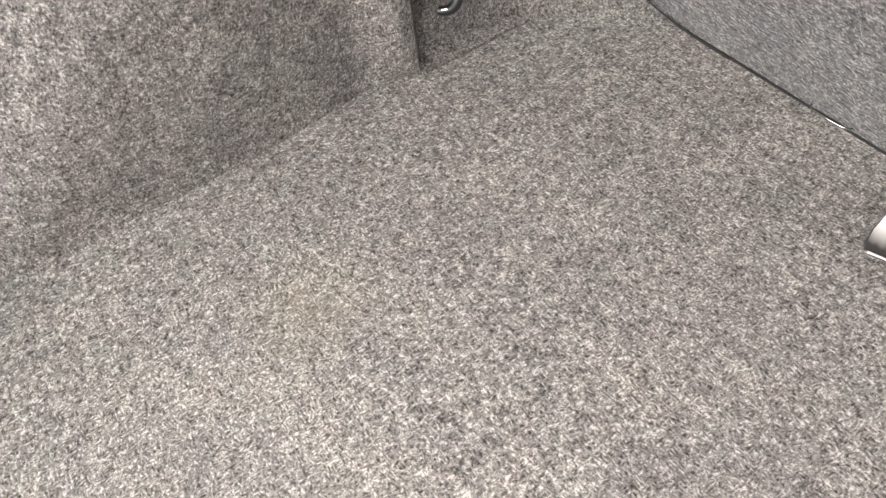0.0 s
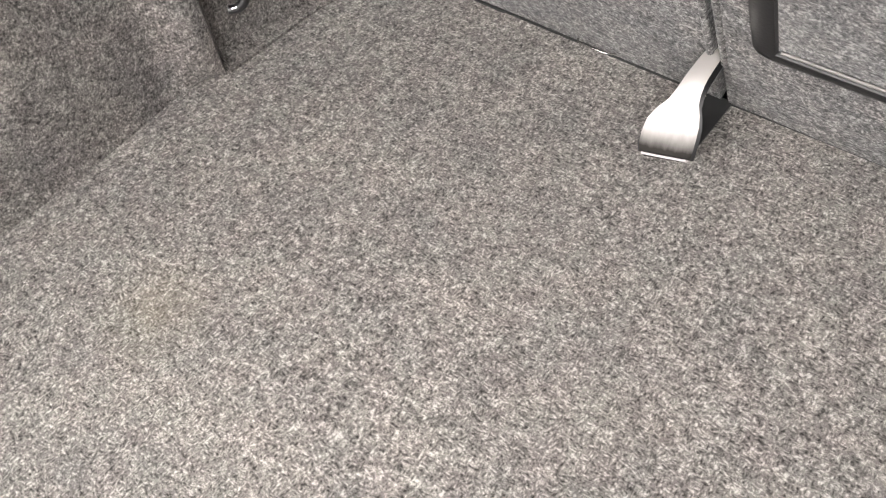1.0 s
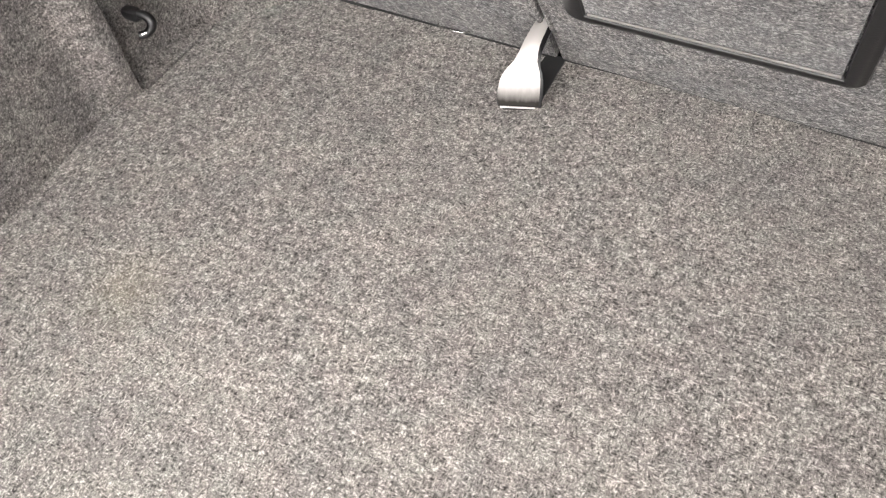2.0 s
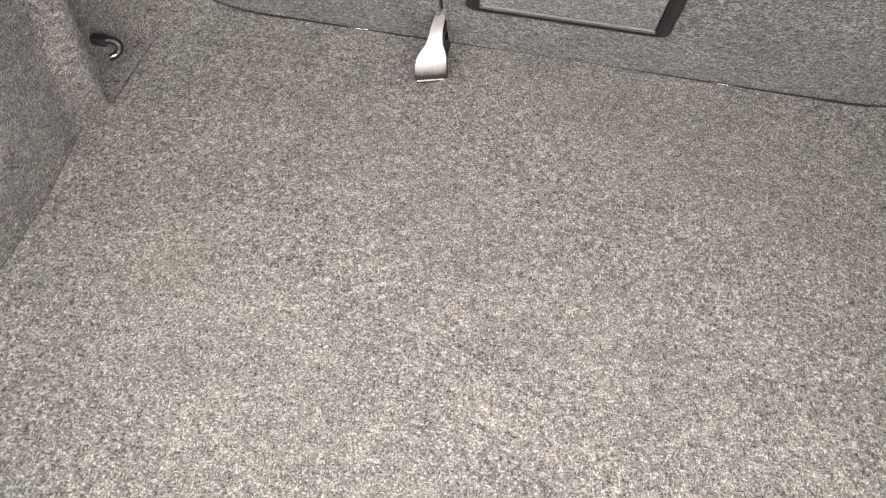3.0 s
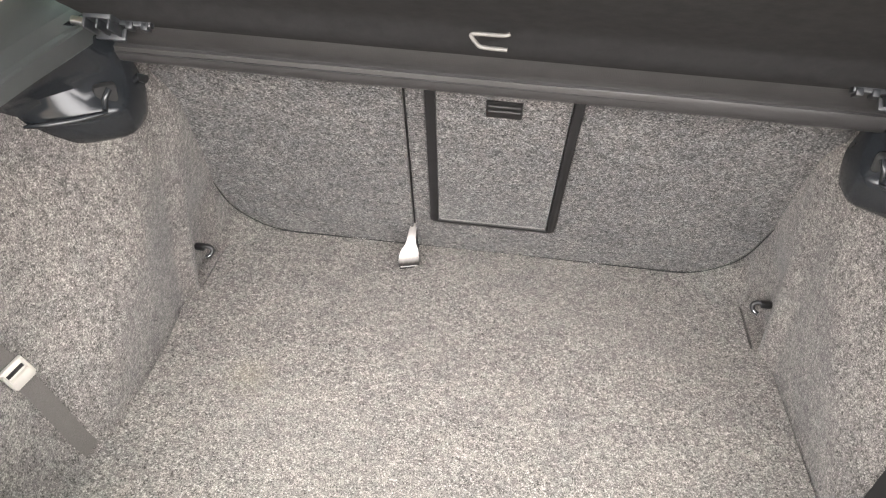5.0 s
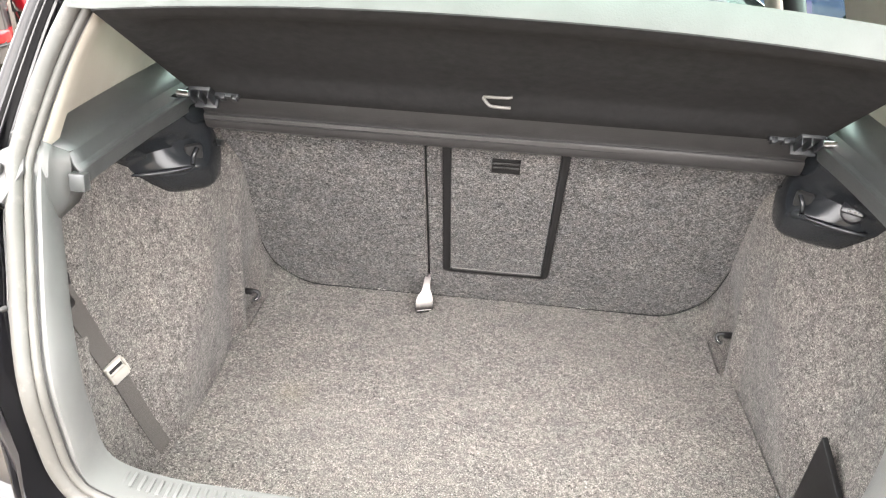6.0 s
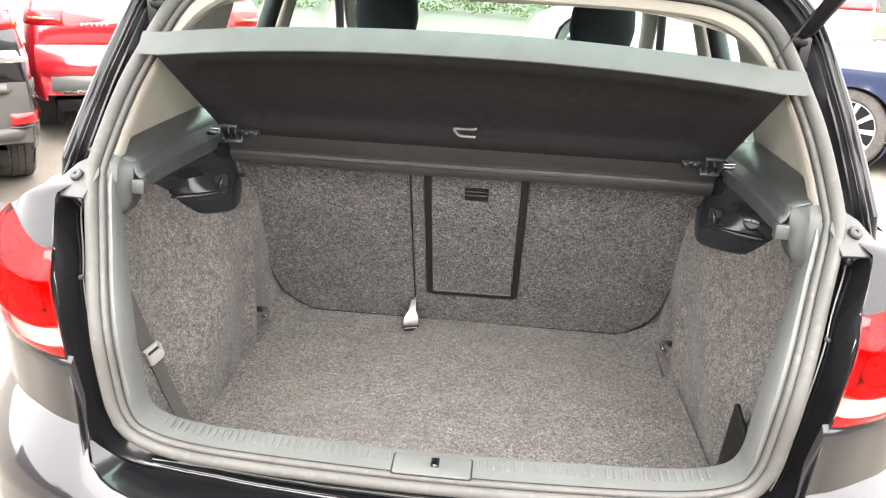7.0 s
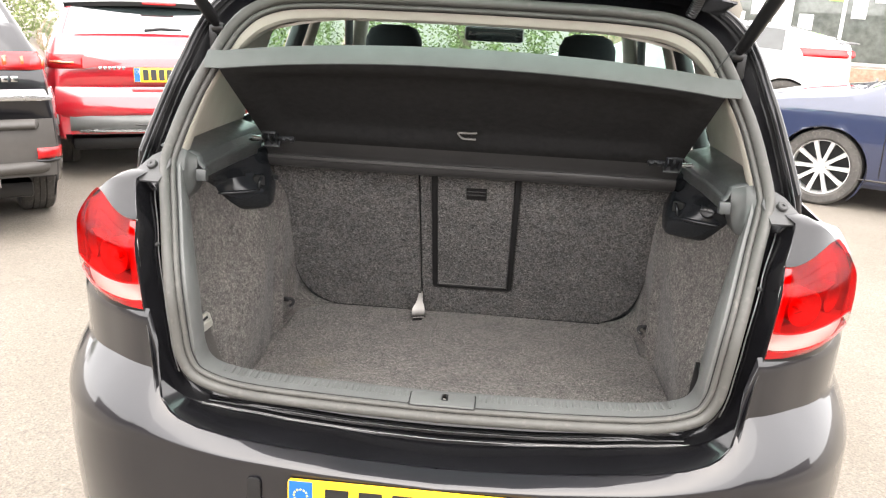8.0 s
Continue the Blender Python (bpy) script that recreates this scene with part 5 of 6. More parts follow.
def wheel(parent, x, y, r, s, spokes, rim_mat, key):
    """Rim with a tyre, spokes and nuts; s = side of the car."""
    if key not in WHEEL_DATA:
        w = .105
        rr = r * .70
        d = {}
        bm = add_lathe(bmesh.new(), [(rr * .97, -.06), (rr * .985, w * .72), (rr * 1.0, w * .80), (rr * 1.02, w * .80), (rr * 1.02, -.06)], 40)
        d["wheel"] = (bm, rim_mat)
        bm = add_lathe(bmesh.new(), [(rr * .99, -w * .9), (rr * 1.06, -w), (r * .93, -w), (r * .985, -w * .85), (r, -w * .6), (r, -w * .42), (r - .008, -w * .40), (r - .008, -w * .34), (r, -w * .32), (r, -w * .03), (r - .008, -w * .02), (r - .008, w * .03), (r, w * .04), (r, w * .32), (r - .008, w * .34), (r - .008, w * .40), (r, w * .42), (r, w * .6), (r * .985, w * .86), (r * .93, w), (rr * 1.1, w * .98), (rr * 1.02, w * .82)], 48)
        d["tyre"] = (bm, TYRE)
        bm = add_lathe(bmesh.new(), [(0, -.02), (rr * .95, -.02)], 30)
        d["brake_disc"] = (bm, BLACK)
        bm = bmesh.new()
        for a in (0,):
            for da, wa in ((-.12, .030), (.12, .030)) if spokes <= 5 else ((0, .036),):
                vs = []
                for q, ww, h in ((rr * .16, wa * 1.0, w * .55), (rr * .55, wa * .85, w * .72), (rr * .975, wa * 1.15, w * .74)):
                    for t, hh in ((-ww / 2, h - .015), (-ww / 2 * .8, h), (ww / 2 * .8, h), (ww / 2, h - .015), (ww / 2, h - .035), (-ww / 2, h - .035)):
                        ca, sa = math.cos(a + da * (q / rr)), math.sin(a + da * (q / rr))
                        vs.append((hh, q * ca - t * sa, q * sa + t * ca))
                add_grid(bm, [vs[0:6], vs[6:12], vs[12:18]], close_v=True)
        d["spoke"] = (bm, rim_mat)
        bm = add_lathe(bmesh.new(), [(0, w * .62), (rr * .13, w * .62), (rr * .18, w * .56), (rr * .22, w * .40)], 24)
        for k in range(5):
            a = k * math.tau / 5 + .3
            add_box(bm, (w * .60, rr * .22 * math.cos(a), rr * .22 * math.sin(a)), (.014, .022, .022), .004)
        d["hub"] = (bm, rim_mat)
        WHEEL_DATA[key] = {}
        for nm, (bm, mt) in d.items():
            bmesh.ops.recalc_face_normals(bm, faces=bm.faces)
            me = bpy.data.meshes.new(nm)
            bm.to_mesh(me)
            bm.free()
            me.materials.append(mt)
            WHEEL_DATA[key][nm] = me
    data = WHEEL_DATA[key]
    top = None
    for nm, me in data.items():
        ob = new(nm, me)
        finish(ob)
        if top is None:
            top = adopt(ob, parent)
            ob.matrix_basis = pose(x, y, r, 0, 0, 0 if s > 0 else 180)
        else:
            adopt(ob, top)
        for k in range(1, spokes if nm == "spoke" else 1):
            more = adopt(new(nm, me), top)
            more.rotation_euler = (k * math.tau / spokes, 0, 0)
    return top


for s in (-1, 1):
    for y in (.72, 3.30):
        wheel(car, s * .775, y, .315, s, 5, ALLOY, "hatch").location.z += -SLOPE * y


# ---------------------------------------------------------------- parked cars
def parked_car(name, label, m, paint, L, W, H, prof, belt, cabin, screens, axles, r_wheel, spokes, rim_mat, key, group="parked cars", clad=None, low=.26, tumble=(.93, .965, 1.0, .99, .955, .92, .70), nip=.10):
    """A body lofted from cross-sections along its length, with panes, wheels, lamps and bumpers.
    prof: (y, height of the upper contour); cabin: y ranges of side panes; screens: y ranges of the front and rear glass."""
    th = anchor(name, m, label, "car", group)
    py, pz = [p[0] for p in prof], [p[1] for p in prof]
    fine = smooth_path([(0, a, b) for a, b in prof], 160)
    fy, fz = [p.y for p in fine], [p.z for p in fine]
    top = lambda y: interp(y, fy, fz)

    def half_w(y, z):
        w = W / 2 * (1 - nip * math.exp(-y / .10) - .20 * math.exp(-(L - y) / .25))
        g = interp(z, [.2, .32, .55, .8, belt, belt + .06, H], tumble)
        return w * g

    def section(y):
        zt = top(y)
        pts = []
        for f in np.linspace(0, 1, 15):
            z0 = low - .04 if y < .45 else .20
            z = z0 + (zt - .05 - z0) * f
            pts.append((half_w(y, z), y, z))
        w = half_w(y, zt - .05)
        for u, dz in ((.97, -.028), (.92, -.014), (.8, -.004), (.6, .004), (.3, .010), (0, .012)):
            pts.append((w * u, y, zt + dz))
        return pts

    ys = sorted({round(float(v), 3) for v in np.concatenate([np.linspace(0.0, .6, 26), np.linspace(.6, L - .5, 70), np.linspace(L - .5, L, 16)])})
    secs = [snap_arch(section(y)[:12], axles, r_wheel, r_wheel + .035) + section(y)[12:] for y in ys]

    def kind(c):
        ax = abs(c.x)
        zt = top(c.y)
        if any((c.y - a) ** 2 + (c.z - r_wheel) ** 2 < (r_wheel + .029) ** 2 for a in axles) and ax > half_w(c.y, .5) * .8:
            return "hole"
        if c.z > belt + .03 and c.z < zt - .075 and ax > .4:
            for i, (a, b) in enumerate(cabin):
                if a + (c.z - belt) * .35 * (i == len(cabin) - 1) * 0 < c.y < b:
                    return "pane%d" % i
        for i, (a, b) in enumerate(screens):
            if a < c.y < b and c.z > zt - .02 and ax < half_w(c.y, zt - .05) * .90:
                return "screen%d" % i
        return "body"

    def piece(want):
        bm = bmesh.new()
        for s in (-1, 1):
            add_grid(bm, [[(s * x, y, z) for x, y, z in sec] for sec in secs], keep=lambda c: kind(c) == want)
        for v in [v for v in bm.verts if not v.link_faces]:
            bm.verts.remove(v)
        bmesh.ops.remove_doubles(bm, verts=bm.verts, dist=1e-4)
        return bm

    body = part("body", piece("body"), paint, th)
    so = body.modifiers.new("thickness", "SOLIDIFY")
    so.thickness, so.offset = .012, -1
    for i in range(len(cabin)):
        bm = piece("pane%d" % i)
        for s in (-1, 1):
            b2 = bm.copy()
            bmesh.ops.delete(b2, geom=[v for v in b2.verts if v.co.x * s < 0], context="VERTS")
            part("side_window", b2, SIDE_GLASS, th, "dark side window")
        bm.free()
    for i in range(len(screens)):
        part("rear_window" if i == 0 else "windscreen", piece("screen%d" % i), CAR_GLASS, th, "dark glass reflecting the sky")
    # rear end closed below the contour
    rows = [[(half_w(0, z) * u, -.004 - .05 * (1 - u * u) * min(1, (top(0) + .03 - z) / .12), z) for u in np.linspace(-1, 1, 15)] for z in np.linspace(low, top(0) + .02, 10)]
    tail = grid("rear_bumper", rows, clad or paint, th, "rear bumper", thick=.01)
    rows = [[(half_w(L, z) * u, L + .004 + .07 * (1 - u * u), z) for u in np.linspace(-1, 1, 15)] for z in np.linspace(.24, top(L) - .02, 7)]
    grid("front_bumper", rows, paint, th, "front bumper", thick=.01)
    box("floor_pan", (0, L / 2, .26), (W * .80, L * .92, .10), BLACK, th, "dark underside", .02)
    for a in axles:
        for s in (-1, 1):
            wheel(th, s * (half_w(a, .4) - .115), a, r_wheel, s, spokes, rim_mat, key)
            rows = [[(s * (half_w(a, .4) - dx), a + (r_wheel + .04) * math.cos(t), r_wheel + (r_wheel + .04) * math.sin(t)) for dx in (.0, .10, .26)] for t in np.linspace(-.15, math.pi + .15, 18)]
            grid("wheel_arch", rows, BLACK, th, "black wheel arch liner", thick=.006)
    th["half"] = W / 2
    return th, half_w, top


def on_rear(half_w, top, x, z, out=.012):
    """Depth of the rear contour at a height."""
    y = next((yy for yy in np.linspace(0, 1.2, 400) if top(yy) >= z), 0.0)
    return y


def rear_patch(name, th, half_w, top, x0, x1, z0, z1, mat_, label="", bulge=.02, nx=10, nz=6, slant=0.0):
    """A lens or trim shaped to the rear and, where it passes the corner, round the flank."""
    rows = []
    for i in range(nz + 1):
        z = z0 + (z1 - z0) * i / nz
        y = on_rear(half_w, top, 0, z)
        w = half_w(y + .02, z)
        row = []
        for j in range(nx + 1):
            x = x0 + (x1 - x0) * j / nx
            zz = z + slant * (abs(x) - abs(x0))
            edge = math.sin(min(1, max(0, j / nx)) * math.pi) ** .5 * math.sin(min(1, max(0, i / nz)) * math.pi) ** .5
            over = abs(x) - (w - .04)
            if over > 0:
                wrap_y = y + over * 1.4
                row.append((math.copysign(half_w(wrap_y, zz) + .008 + bulge * .3 * edge, x), wrap_y, zz))
            else:
                bow = .05 * max(0, 1 - (x / w) ** 2) * min(1, max(0, (top(0) + .03 - z) / .12))
                row.append((x, y - .014 - bulge * edge - bow, zz))
        rows.append(row)
    return grid(name, rows, mat_, th, label, thick=.006)


HATCH_PROF = [(0, .60), (.012, .82), (.032, .94), (.085, 1.025), (.145, 1.095), (.19, 1.16), (.31, 1.325), (.42, 1.385), (.62, 1.41), (1.2, 1.43), (1.8, 1.43), (2.4, 1.36), (3.0, 1.12), (3.25, 1.0), (3.8, .90), (4.15, .74), (4.27, .52)]
red, hw_r, tp_r = parked_car("parked_hatchback", "bright red parked hatchback with a yellow rear plate", TILT @ pose(-2.67, 5.0, 0, 0, 0, 32), RED_PAINT, 4.3, 1.80, 1.46, HATCH_PROF, .98, ((.75, 1.35), (1.43, 2.3)), ((.175, .36), (2.35, 3.05)), (.75, 3.42), .325, 5, ALLOY, "hatch", low=.37)
suv_prof = [(0, .70), (.02, .95), (.08, 1.12), (.22, 1.30), (.42, 1.50), (.62, 1.60), (1.2, 1.67), (2.0, 1.65), (2.6, 1.50), (3.2, 1.16), (3.5, 1.06), (4.0, .95), (4.3, .75), (4.38, .55)]
suv, hw_s, tp_s = parked_car("parked_suv", "black parked crossover with grey bumper cladding", TILT @ pose(-3.29, 2.68, 0, 0, 0, 38), PAINT, 4.4, 1.86, 1.68, suv_prof, 1.05, ((.8, 1.45), (1.53, 2.5)), ((.20, .50), (2.6, 3.2)), (.76, 3.40), .345, 5, ALLOY, "suv", clad=GREY_CLAD, low=.38, tumble=(.96, .985, 1.0, .985, .925, .885, .58), nip=.065)
saloon_prof = [(0, .60), (.02, .85), (.10, .98), (.45, 1.02), (.8, 1.10), (1.25, 1.36), (1.7, 1.44), (2.3, 1.44), (2.8, 1.30), (3.25, 1.04), (3.45, .98), (4.0, .90), (4.45, .76), (4.62, .52)]
blue, hw_b, _ = parked_car("parked_saloon", "dark blue parked saloon with silver multi-spoke wheels", TILT @ pose(6.29, 4.62, 0, 0, 0, 61), BLUE_PAINT, 4.65, 1.80, 1.45, saloon_prof, .95, ((1.25, 1.95), (2.02, 2.75)), ((.75, 1.3), (2.8, 3.3)), (.95, 3.55), .325, 10, ALLOY, "saloon")
coupe_prof = [(0, .60), (.02, 1.0), (.05, 1.24), (.10, 1.285), (.5, 1.39), (.85, 1.455), (1.2, 1.48), (1.7, 1.48), (2.3, 1.42), (2.9, 1.14), (3.2, 1.0), (3.8, .92), (4.2, .76), (4.34, .52)]
white, hw_w, tp_w = parked_car("parked_hatchback", "white parked sports hatchback with a rear spoiler", TILT @ pose(4.565, 9.907, 0, 0, 0, 72), WHITE_PAINT, 4.35, 1.80, 1.49, coupe_prof, 1.13, ((.82, 1.5), (1.58, 2.35)), ((.12, .75), (2.4, 3.1)), (.76, 3.45), .395, 5, ALLOY, "tall", low=.34)

# details of the red car's tail
for s in (-1, 1):
    lt = rear_patch("rear_light", red, hw_r, tp_r, s * .60, s * .96, .872, .978, RED_LENS, "slim red wrap-around rear light", .03)
    grid("light_tip", [[(s * x, on_rear(hw_r, tp_r, 0, z) - .030 - .05 * (1 - (x / .88) ** 2) * .5, z) for x, z in ((.62, z0), (.54, z1), (.44, z2), (.33, .917))] for z0, z1, z2 in ((.878, .890, .902), (.925, .923, .920), (.970, .958, .940))], RED_LENS, lt, "tapered inner end of the light", thick=.006)
    rear_patch("light_core", red, hw_r, tp_r, s * .66, s * .84, .905, .935, ORANGE_LENS, "brighter core of the light", .045)
rear_patch("bumper_cover", red, hw_r, tp_r, -1.05, 1.05, .50, .735, RED_PAINT, "red bumper bulge under the plate", .06, nx=24)
number_plate(red, pose(0, -.07, .835, 83, 0, 0))
bm = bmesh.new()
for k in range(6):
    add_box(bm, (-.50 + .034 * k, -.065, .885), (.022, .006, .022), .002)
part("badge_bar", bm, BADGE, red, "row of plain chrome bars")
rear_patch("lower_bumper", red, hw_r, tp_r, -.74, .74, .40, .53, TRIM, "grey lower bumper insert", .065)
rear_patch("insert_edge", red, hw_r, tp_r, -.68, .68, .385, .42, SILVER_TRIM, "pale lower edge of the bumper insert", .085, nz=3)
grid("spoiler", [[(.70 * u, .24 + .10 * u * u + .24 * f, 1.385 - .035 * u * u + .03 * f) for u in np.linspace(-1, 1, 17)] for f in (0, .1, .4, .8, 1)], BLACK, red, "dark roof spoiler", thick=.035)
box("brake_light", (0, .232, 1.372), (.26, .02, .018), RED_LENS, red, "high brake light under the spoiler", .004)
yw = on_rear(hw_r, tp_r, 0, 1.17)
tube("rear_wiper", [(-.13, yw - .02, 1.165), (0, yw - .01, 1.18), (.16, yw - .005, 1.172)], .010, BLACK, red, "black rear wiper")
rear_patch("diffuser_slot", red, hw_r, tp_r, -.40, .40, .43, .47, BLACK, "dark slot in the bumper insert", .085)
tube("exhaust_pipe", [(.45, -.10, .40), (.45, .20, .40)], .03, CHROME, red, "bright exhaust tip")

# details of the crossover's tail
for s in (-1, 1):
    rear_patch("rear_light", suv, hw_s, tp_s, s * .56, s * .98, 1.0, 1.10, RED_LENS, "tall red rear light", .03)
    rear_patch("reflector", suv, hw_s, tp_s, s * .76, s * .895, .485, .550, RED_LENS, "red bumper reflector", .02)
    rear_patch("chrome_strip", suv, hw_s, tp_s, s * .50, s * .92, .825, .89, SILVER_TRIM, "silver trim strip", .012)
rear_patch("chrome_strip", suv, hw_s, tp_s, -.49, .49, .83, .88, SILVER_TRIM, "silver trim strip", .012)
rear_patch("bumper_step", suv, hw_s, tp_s, -.95, .95, .66, .72, GREY_CLAD, "grey bumper step", .04)
rear_patch("bumper_roll", suv, hw_s, tp_s, -.97, .97, .40, .47, GREY_CLAD, "rounded lower edge of the grey bumper", .045, nx=20)
rear_patch("skid_plate", suv, hw_s, tp_s, -.55, .55, .33, .42, SILVER_TRIM, "pale skid plate", .06)
bm = bmesh.new()
for k in range(4):
    add_box(bm, (.53 + .05 * k, on_rear(hw_s, tp_s, 0, .95) - .02, .95), (.036, .008, .034), .003)
part("badge_bar", bm, BADGE, suv, "row of plain chrome bars")

rear_patch("plate_recess", suv, hw_s, tp_s, -.36, .36, .72, .84, BLACK, "dark plate recess", .01)
for s in (-1, 1):
    for k in range(3):
        rear_patch("light_claw", suv, hw_s, tp_s, s * (.62 + .09 * k), s * (.66 + .09 * k), 1.02, 1.085, ORANGE_LENS, "brighter upright bar in the light", .04, nx=3, slant=.1)
    rear_patch("reflector_frame", suv, hw_s, tp_s, s * .75, s * .905, .462, .480, BLACK, "dark edge under the reflector", .012)
# details of the blue car's front flank
tube("wing_seam", smooth_path([(-hw_b(3.10, z) - .002, 3.10 + .02 * (z - .5), z) for z in np.linspace(.30, .93, 9)], 16), .004, BLACK, blue, "dark door gap")
tube("sill_line", [(-hw_b(y, .26) - .004, y, .27) for y in np.linspace(1.3, 3.25, 12)], .008, GREY_CLAD, blue, "dark sill strip")
for s in (-1, 1):
    box("wiper", (s * .25, 3.36, 1.02), (.45, .02, .015), BLACK, blue, "black wiper", .004, Euler((0, 0, .1 * s)))
    box("headlight", (s * .62, 4.38, .68), (.24, .22, .13), CLEAR_LENS, blue, "clear headlight", .03, Euler((0, 0, -.5 * s)))
    box("door_mirror", (s * .98, 2.95, 1.02), (.20, .11, .13), BLUE_PAINT, blue, "blue door mirror", .03)
# details of the white car's tail
for s in (-1, 1):
    rear_patch("rear_light", white, hw_w, tp_w, s * .45, s * 1.17, 1.10, 1.20, RED_LENS, "red wrap-around rear light", .03)
rear_patch("spoiler", white, hw_w, tp_w, -.78, .78, 1.262, 1.285, BLACK, "black rear spoiler", .14)

# ---------------------------------------------------------------- shop building behind the parked cars
WALL = two_tone("pale_render", (0.55, 0.53, 0.50), (0.68, 0.66, 0.63), 3, 0.9, 0.2)
FRAME = plastic("white_frame", (0.75, 0.75, 0.74), 0.4, 300, 0.1, 0.06, local=True)
SHOP_GLASS = plastic("shop_glass", (0.10, 0.11, 0.10), 0.05, 300, 0.0, 0.3, coat=0.4, local=True)
POST_G = plastic("poster_green", (0.30, 0.55, 0.12), 0.5, 200, 0.05, 0.15, local=True)
POST_B = plastic("poster_blue", (0.03, 0.07, 0.35), 0.5, 200, 0.05, 0.15, local=True)
BRICK = two_tone("brick_plinth", (0.22, 0.13, 0.09), (0.36, 0.25, 0.18), 9, 0.9, 0.3)
shop = anchor("shop_building", TILT @ pose(9.5, 17.0, 0, 0, 0, -14), "low pale showroom building with large windows and posters", "building")
W0, W1, D = -6.0, 9.0, 8.0
box("wall", ((W0 + W1) / 2, D / 2 + .2, 2.1), (W1 - W0, D, 4.2), WALL, shop, "pale rendered wall", .02)
box("plinth", ((W0 + W1) / 2, .12, .3), (W1 - W0 + .1, .2, .6), BRICK, shop, "brown brick plinth", .02)
box("roof", ((W0 + W1) / 2, D / 2, 4.35), (W1 - W0 + 1, D + 1, .3), GREY_CLAD, shop, "grey flat roof", .03)
for i in range(6):
    x = W0 + 1.25 + i * 2.5
    win = box("window", (x, .16, 1.75), (2.2, .06, 2.2), FRAME, shop, "white framed showroom window", .02)
    for k in (-1, 1):
        box("pane", (x + k * .54, .12, 1.75), (1.0, .03, 2.05), SHOP_GLASS, win, "dark reflecting pane", .005)
    for k, mt in ((-.75, FRAME), (-.2, POST_G if i % 2 else POST_B), (.30, FRAME), (.72, FRAME)):
        box("poster", (x + k, .095, 1.5 + .35 * ((i + int(k * 10)) % 3)), (.30, .012, .40), mt, win, "plain coloured poster", .003)
    box("post", (x - 1.25, -.9, 2.1), (.16, .16, 4.2), FRAME, shop, "white canopy post", .01)

# ---------------------------------------------------------------- fence, trees and hedge
LEAF = two_tone("leaf_green", (0.085, 0.12, 0.035), (0.21, 0.25, 0.09), 2, 0.6, 0.2, False)
BARK = two_tone("bark", (0.10, 0.075, 0.055), (0.20, 0.16, 0.12), 8, 0.95, 0.6, True, (4, 4, 1))
WOOD = two_tone("fence_wood", (0.30, 0.22, 0.14), (0.46, 0.36, 0.24), 5, 0.85, 0.3, True, (6, 6, 1))


def leaf_cloud(bm, centres, count, size, rng):
    for _ in range(count):
        c, r = centres[rng.randrange(len(centres))]
        while True:
            d = Vector((rng.uniform(-1, 1), rng.uniform(-1, 1), rng.uniform(-1, 1)))
            if .2 < d.length < 1:
                break
        p = Vector(c) + d.normalized() * r * (d.length ** .4)
        q = Euler((rng.uniform(0, 6), rng.uniform(0, 6), rng.uniform(0, 6))).to_matrix()
        k = size * rng.uniform(.6, 1.3)
        vs = [bm.verts.new(p + q @ Vector(v) * k) for v in ((0, -.5, 0), (.28, -.1, .06), (.2, .3, .02), (0, .55, -.04), (-.2, .3, .02), (-.28, -.1, .06))]
        bm.faces.new(vs)


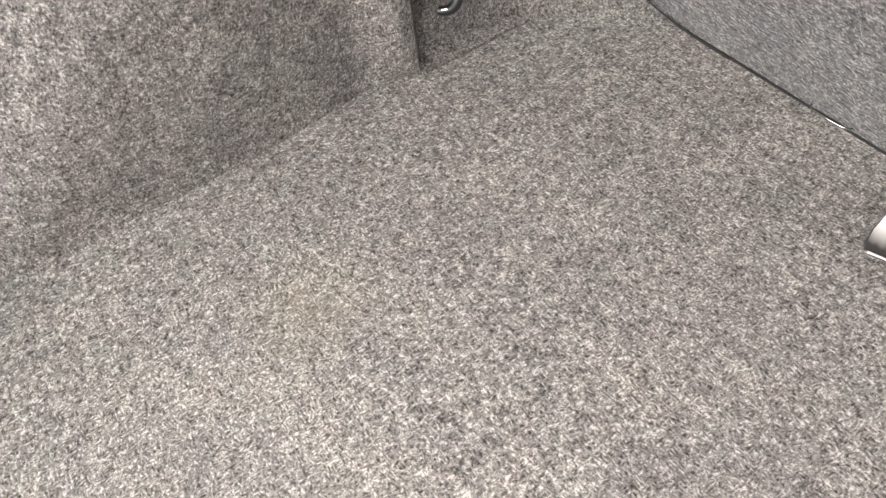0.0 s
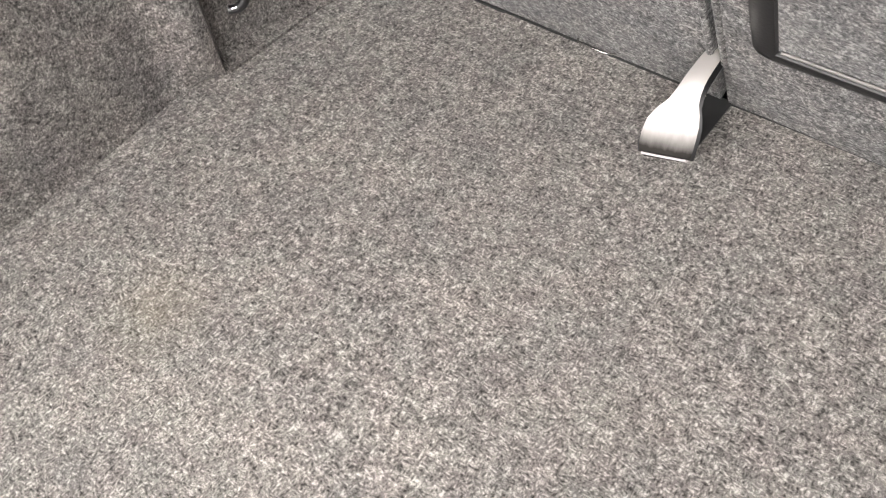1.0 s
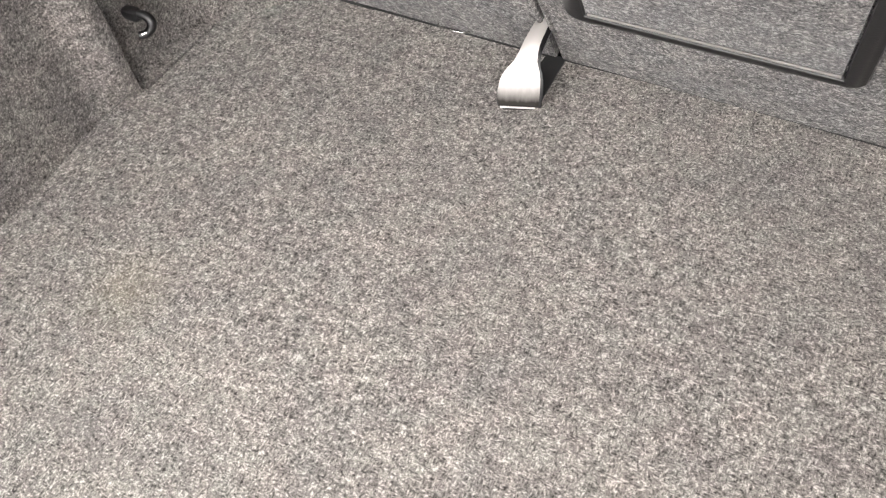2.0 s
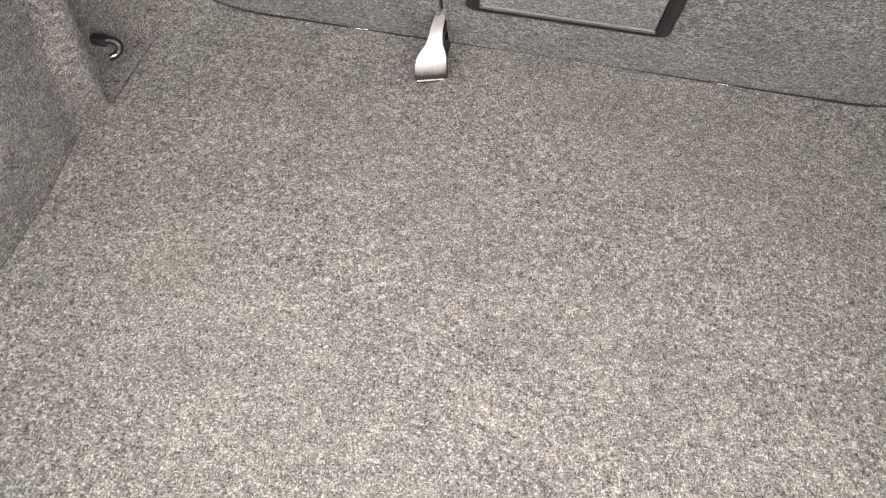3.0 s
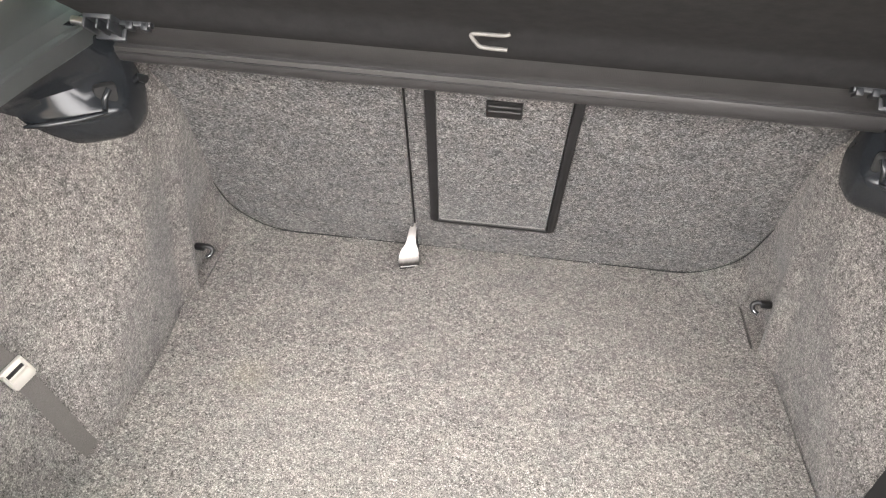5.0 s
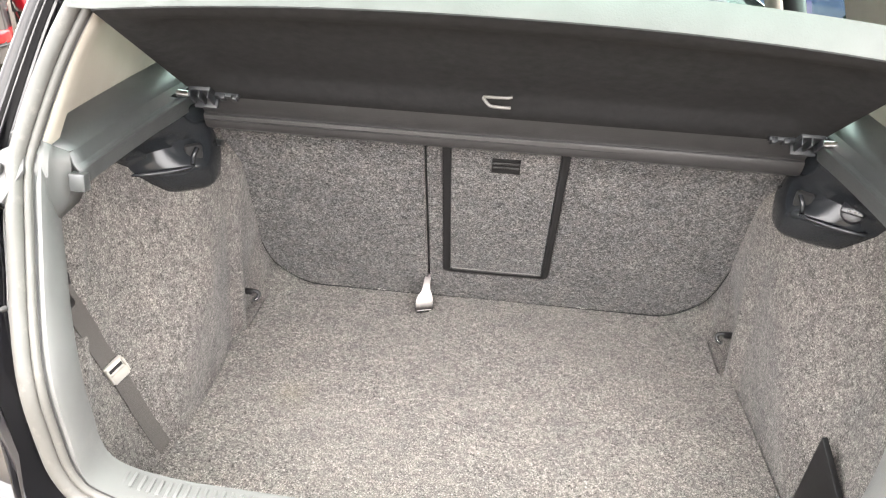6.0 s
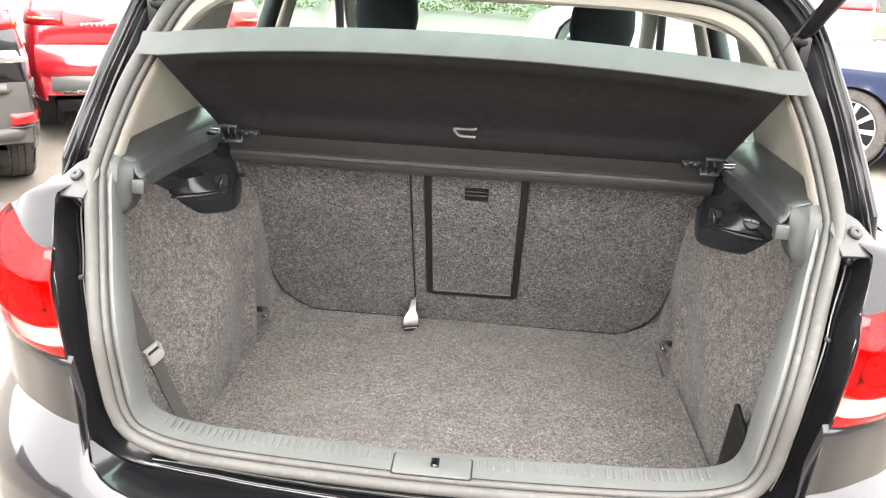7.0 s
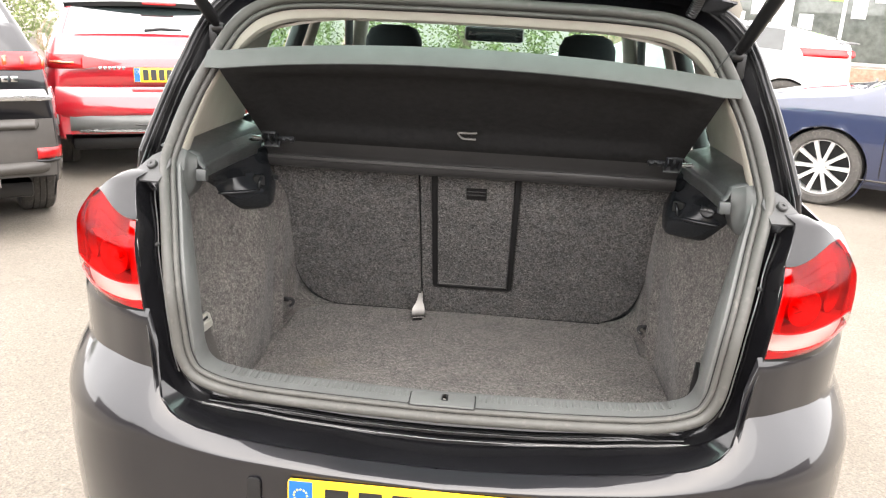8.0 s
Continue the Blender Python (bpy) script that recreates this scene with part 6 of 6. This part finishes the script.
def tree(x, y, h, seed):
    rng = random.Random(seed)
    th = anchor("tree", TILT @ pose(x, y, 0), "broad leafy tree behind the car park", "tree", "trees round the car park")
    bm = bmesh.new()
    lean = Vector((rng.uniform(-.3, .3), rng.uniform(-.3, .3), 0))
    add_tube(bm, smooth_path([(0, 0, 0), lean * .3 + Vector((0, 0, h * .25)), lean + Vector((0, 0, h * .6))], 10), [.22 * h / 7 * (1 - .07 * i) for i in range(10)], 9)
    cents = []
    for k in range(9):
        a, z0 = k * 2.4 + rng.uniform(-.4, .4), h * rng.uniform(.28, .5)
        e = lean + Vector((math.cos(a) * h * rng.uniform(.16, .30), math.sin(a) * h * rng.uniform(.16, .30), h * rng.uniform(.42, .88)))
        add_tube(bm, smooth_path([lean * .5 + Vector((0, 0, z0)), (lean * .5 + Vector((0, 0, z0))).lerp(e, .5) + Vector((0, 0, .2)), e], 7), [.075 * h / 7 * (1 - .12 * i) for i in range(7)], 6)
        cents += [(e, h * rng.uniform(.10, .17)), (e + Vector((rng.uniform(-.8, .8), rng.uniform(-.8, .8), rng.uniform(-.5, .6))), h * rng.uniform(.07, .12))]
    part("trunk", bm, BARK, th, "rough brown trunk and limbs")
    bm = bmesh.new()
    leaf_cloud(bm, cents, 13000, h * .0135, rng)
    part("crown", bm, LEAF, th, "uneven green leaf crown", smooth=False)


for k, (x, y, h) in enumerate(((-14, 24, 9), (-9, 27, 8), (-4.5, 23, 7.5), (-1.5, 26, 8.5), (2.0, 24.5, 7), (4.5, 29, 9), (-19, 17, 9), (-22, 8, 8), (-24, -24, 6), (20, -27, 6))):
    tree(x, y, h, 11 + k)
bm = bmesh.new()
rng = random.Random(4)
cents = [((-24 + 1.1 * k, 20 + .6 * math.sin(k), .85), .85) for k in range(28)]
leaf_cloud(bm, cents, 30000, .085, rng)
bm.transform(TILT)
hedge = part("hedge", bm, LEAF, None, "long clipped green hedge at the edge of the car park", smooth=False)
tagged(hedge, category="hedge", kind="stuff")
fence = anchor("fence", TILT @ pose(2.2, 19, 0), "weathered upright board fence", "fence")
bd = None
for k in range(26):
    if bd is None:
        bd = box("board", (0, 0, .9), (.14, .022, 1.8), WOOD, fence, "", .004)
    else:
        o = adopt(new("board", bd.data), fence)
        o.location = (.155 * k, .006 * (k % 2), 0)
for z in (.4, 1.4):
    box("rail", (1.95, .04, z), (4.0, .04, .08), WOOD, fence, "fence rail", .004)
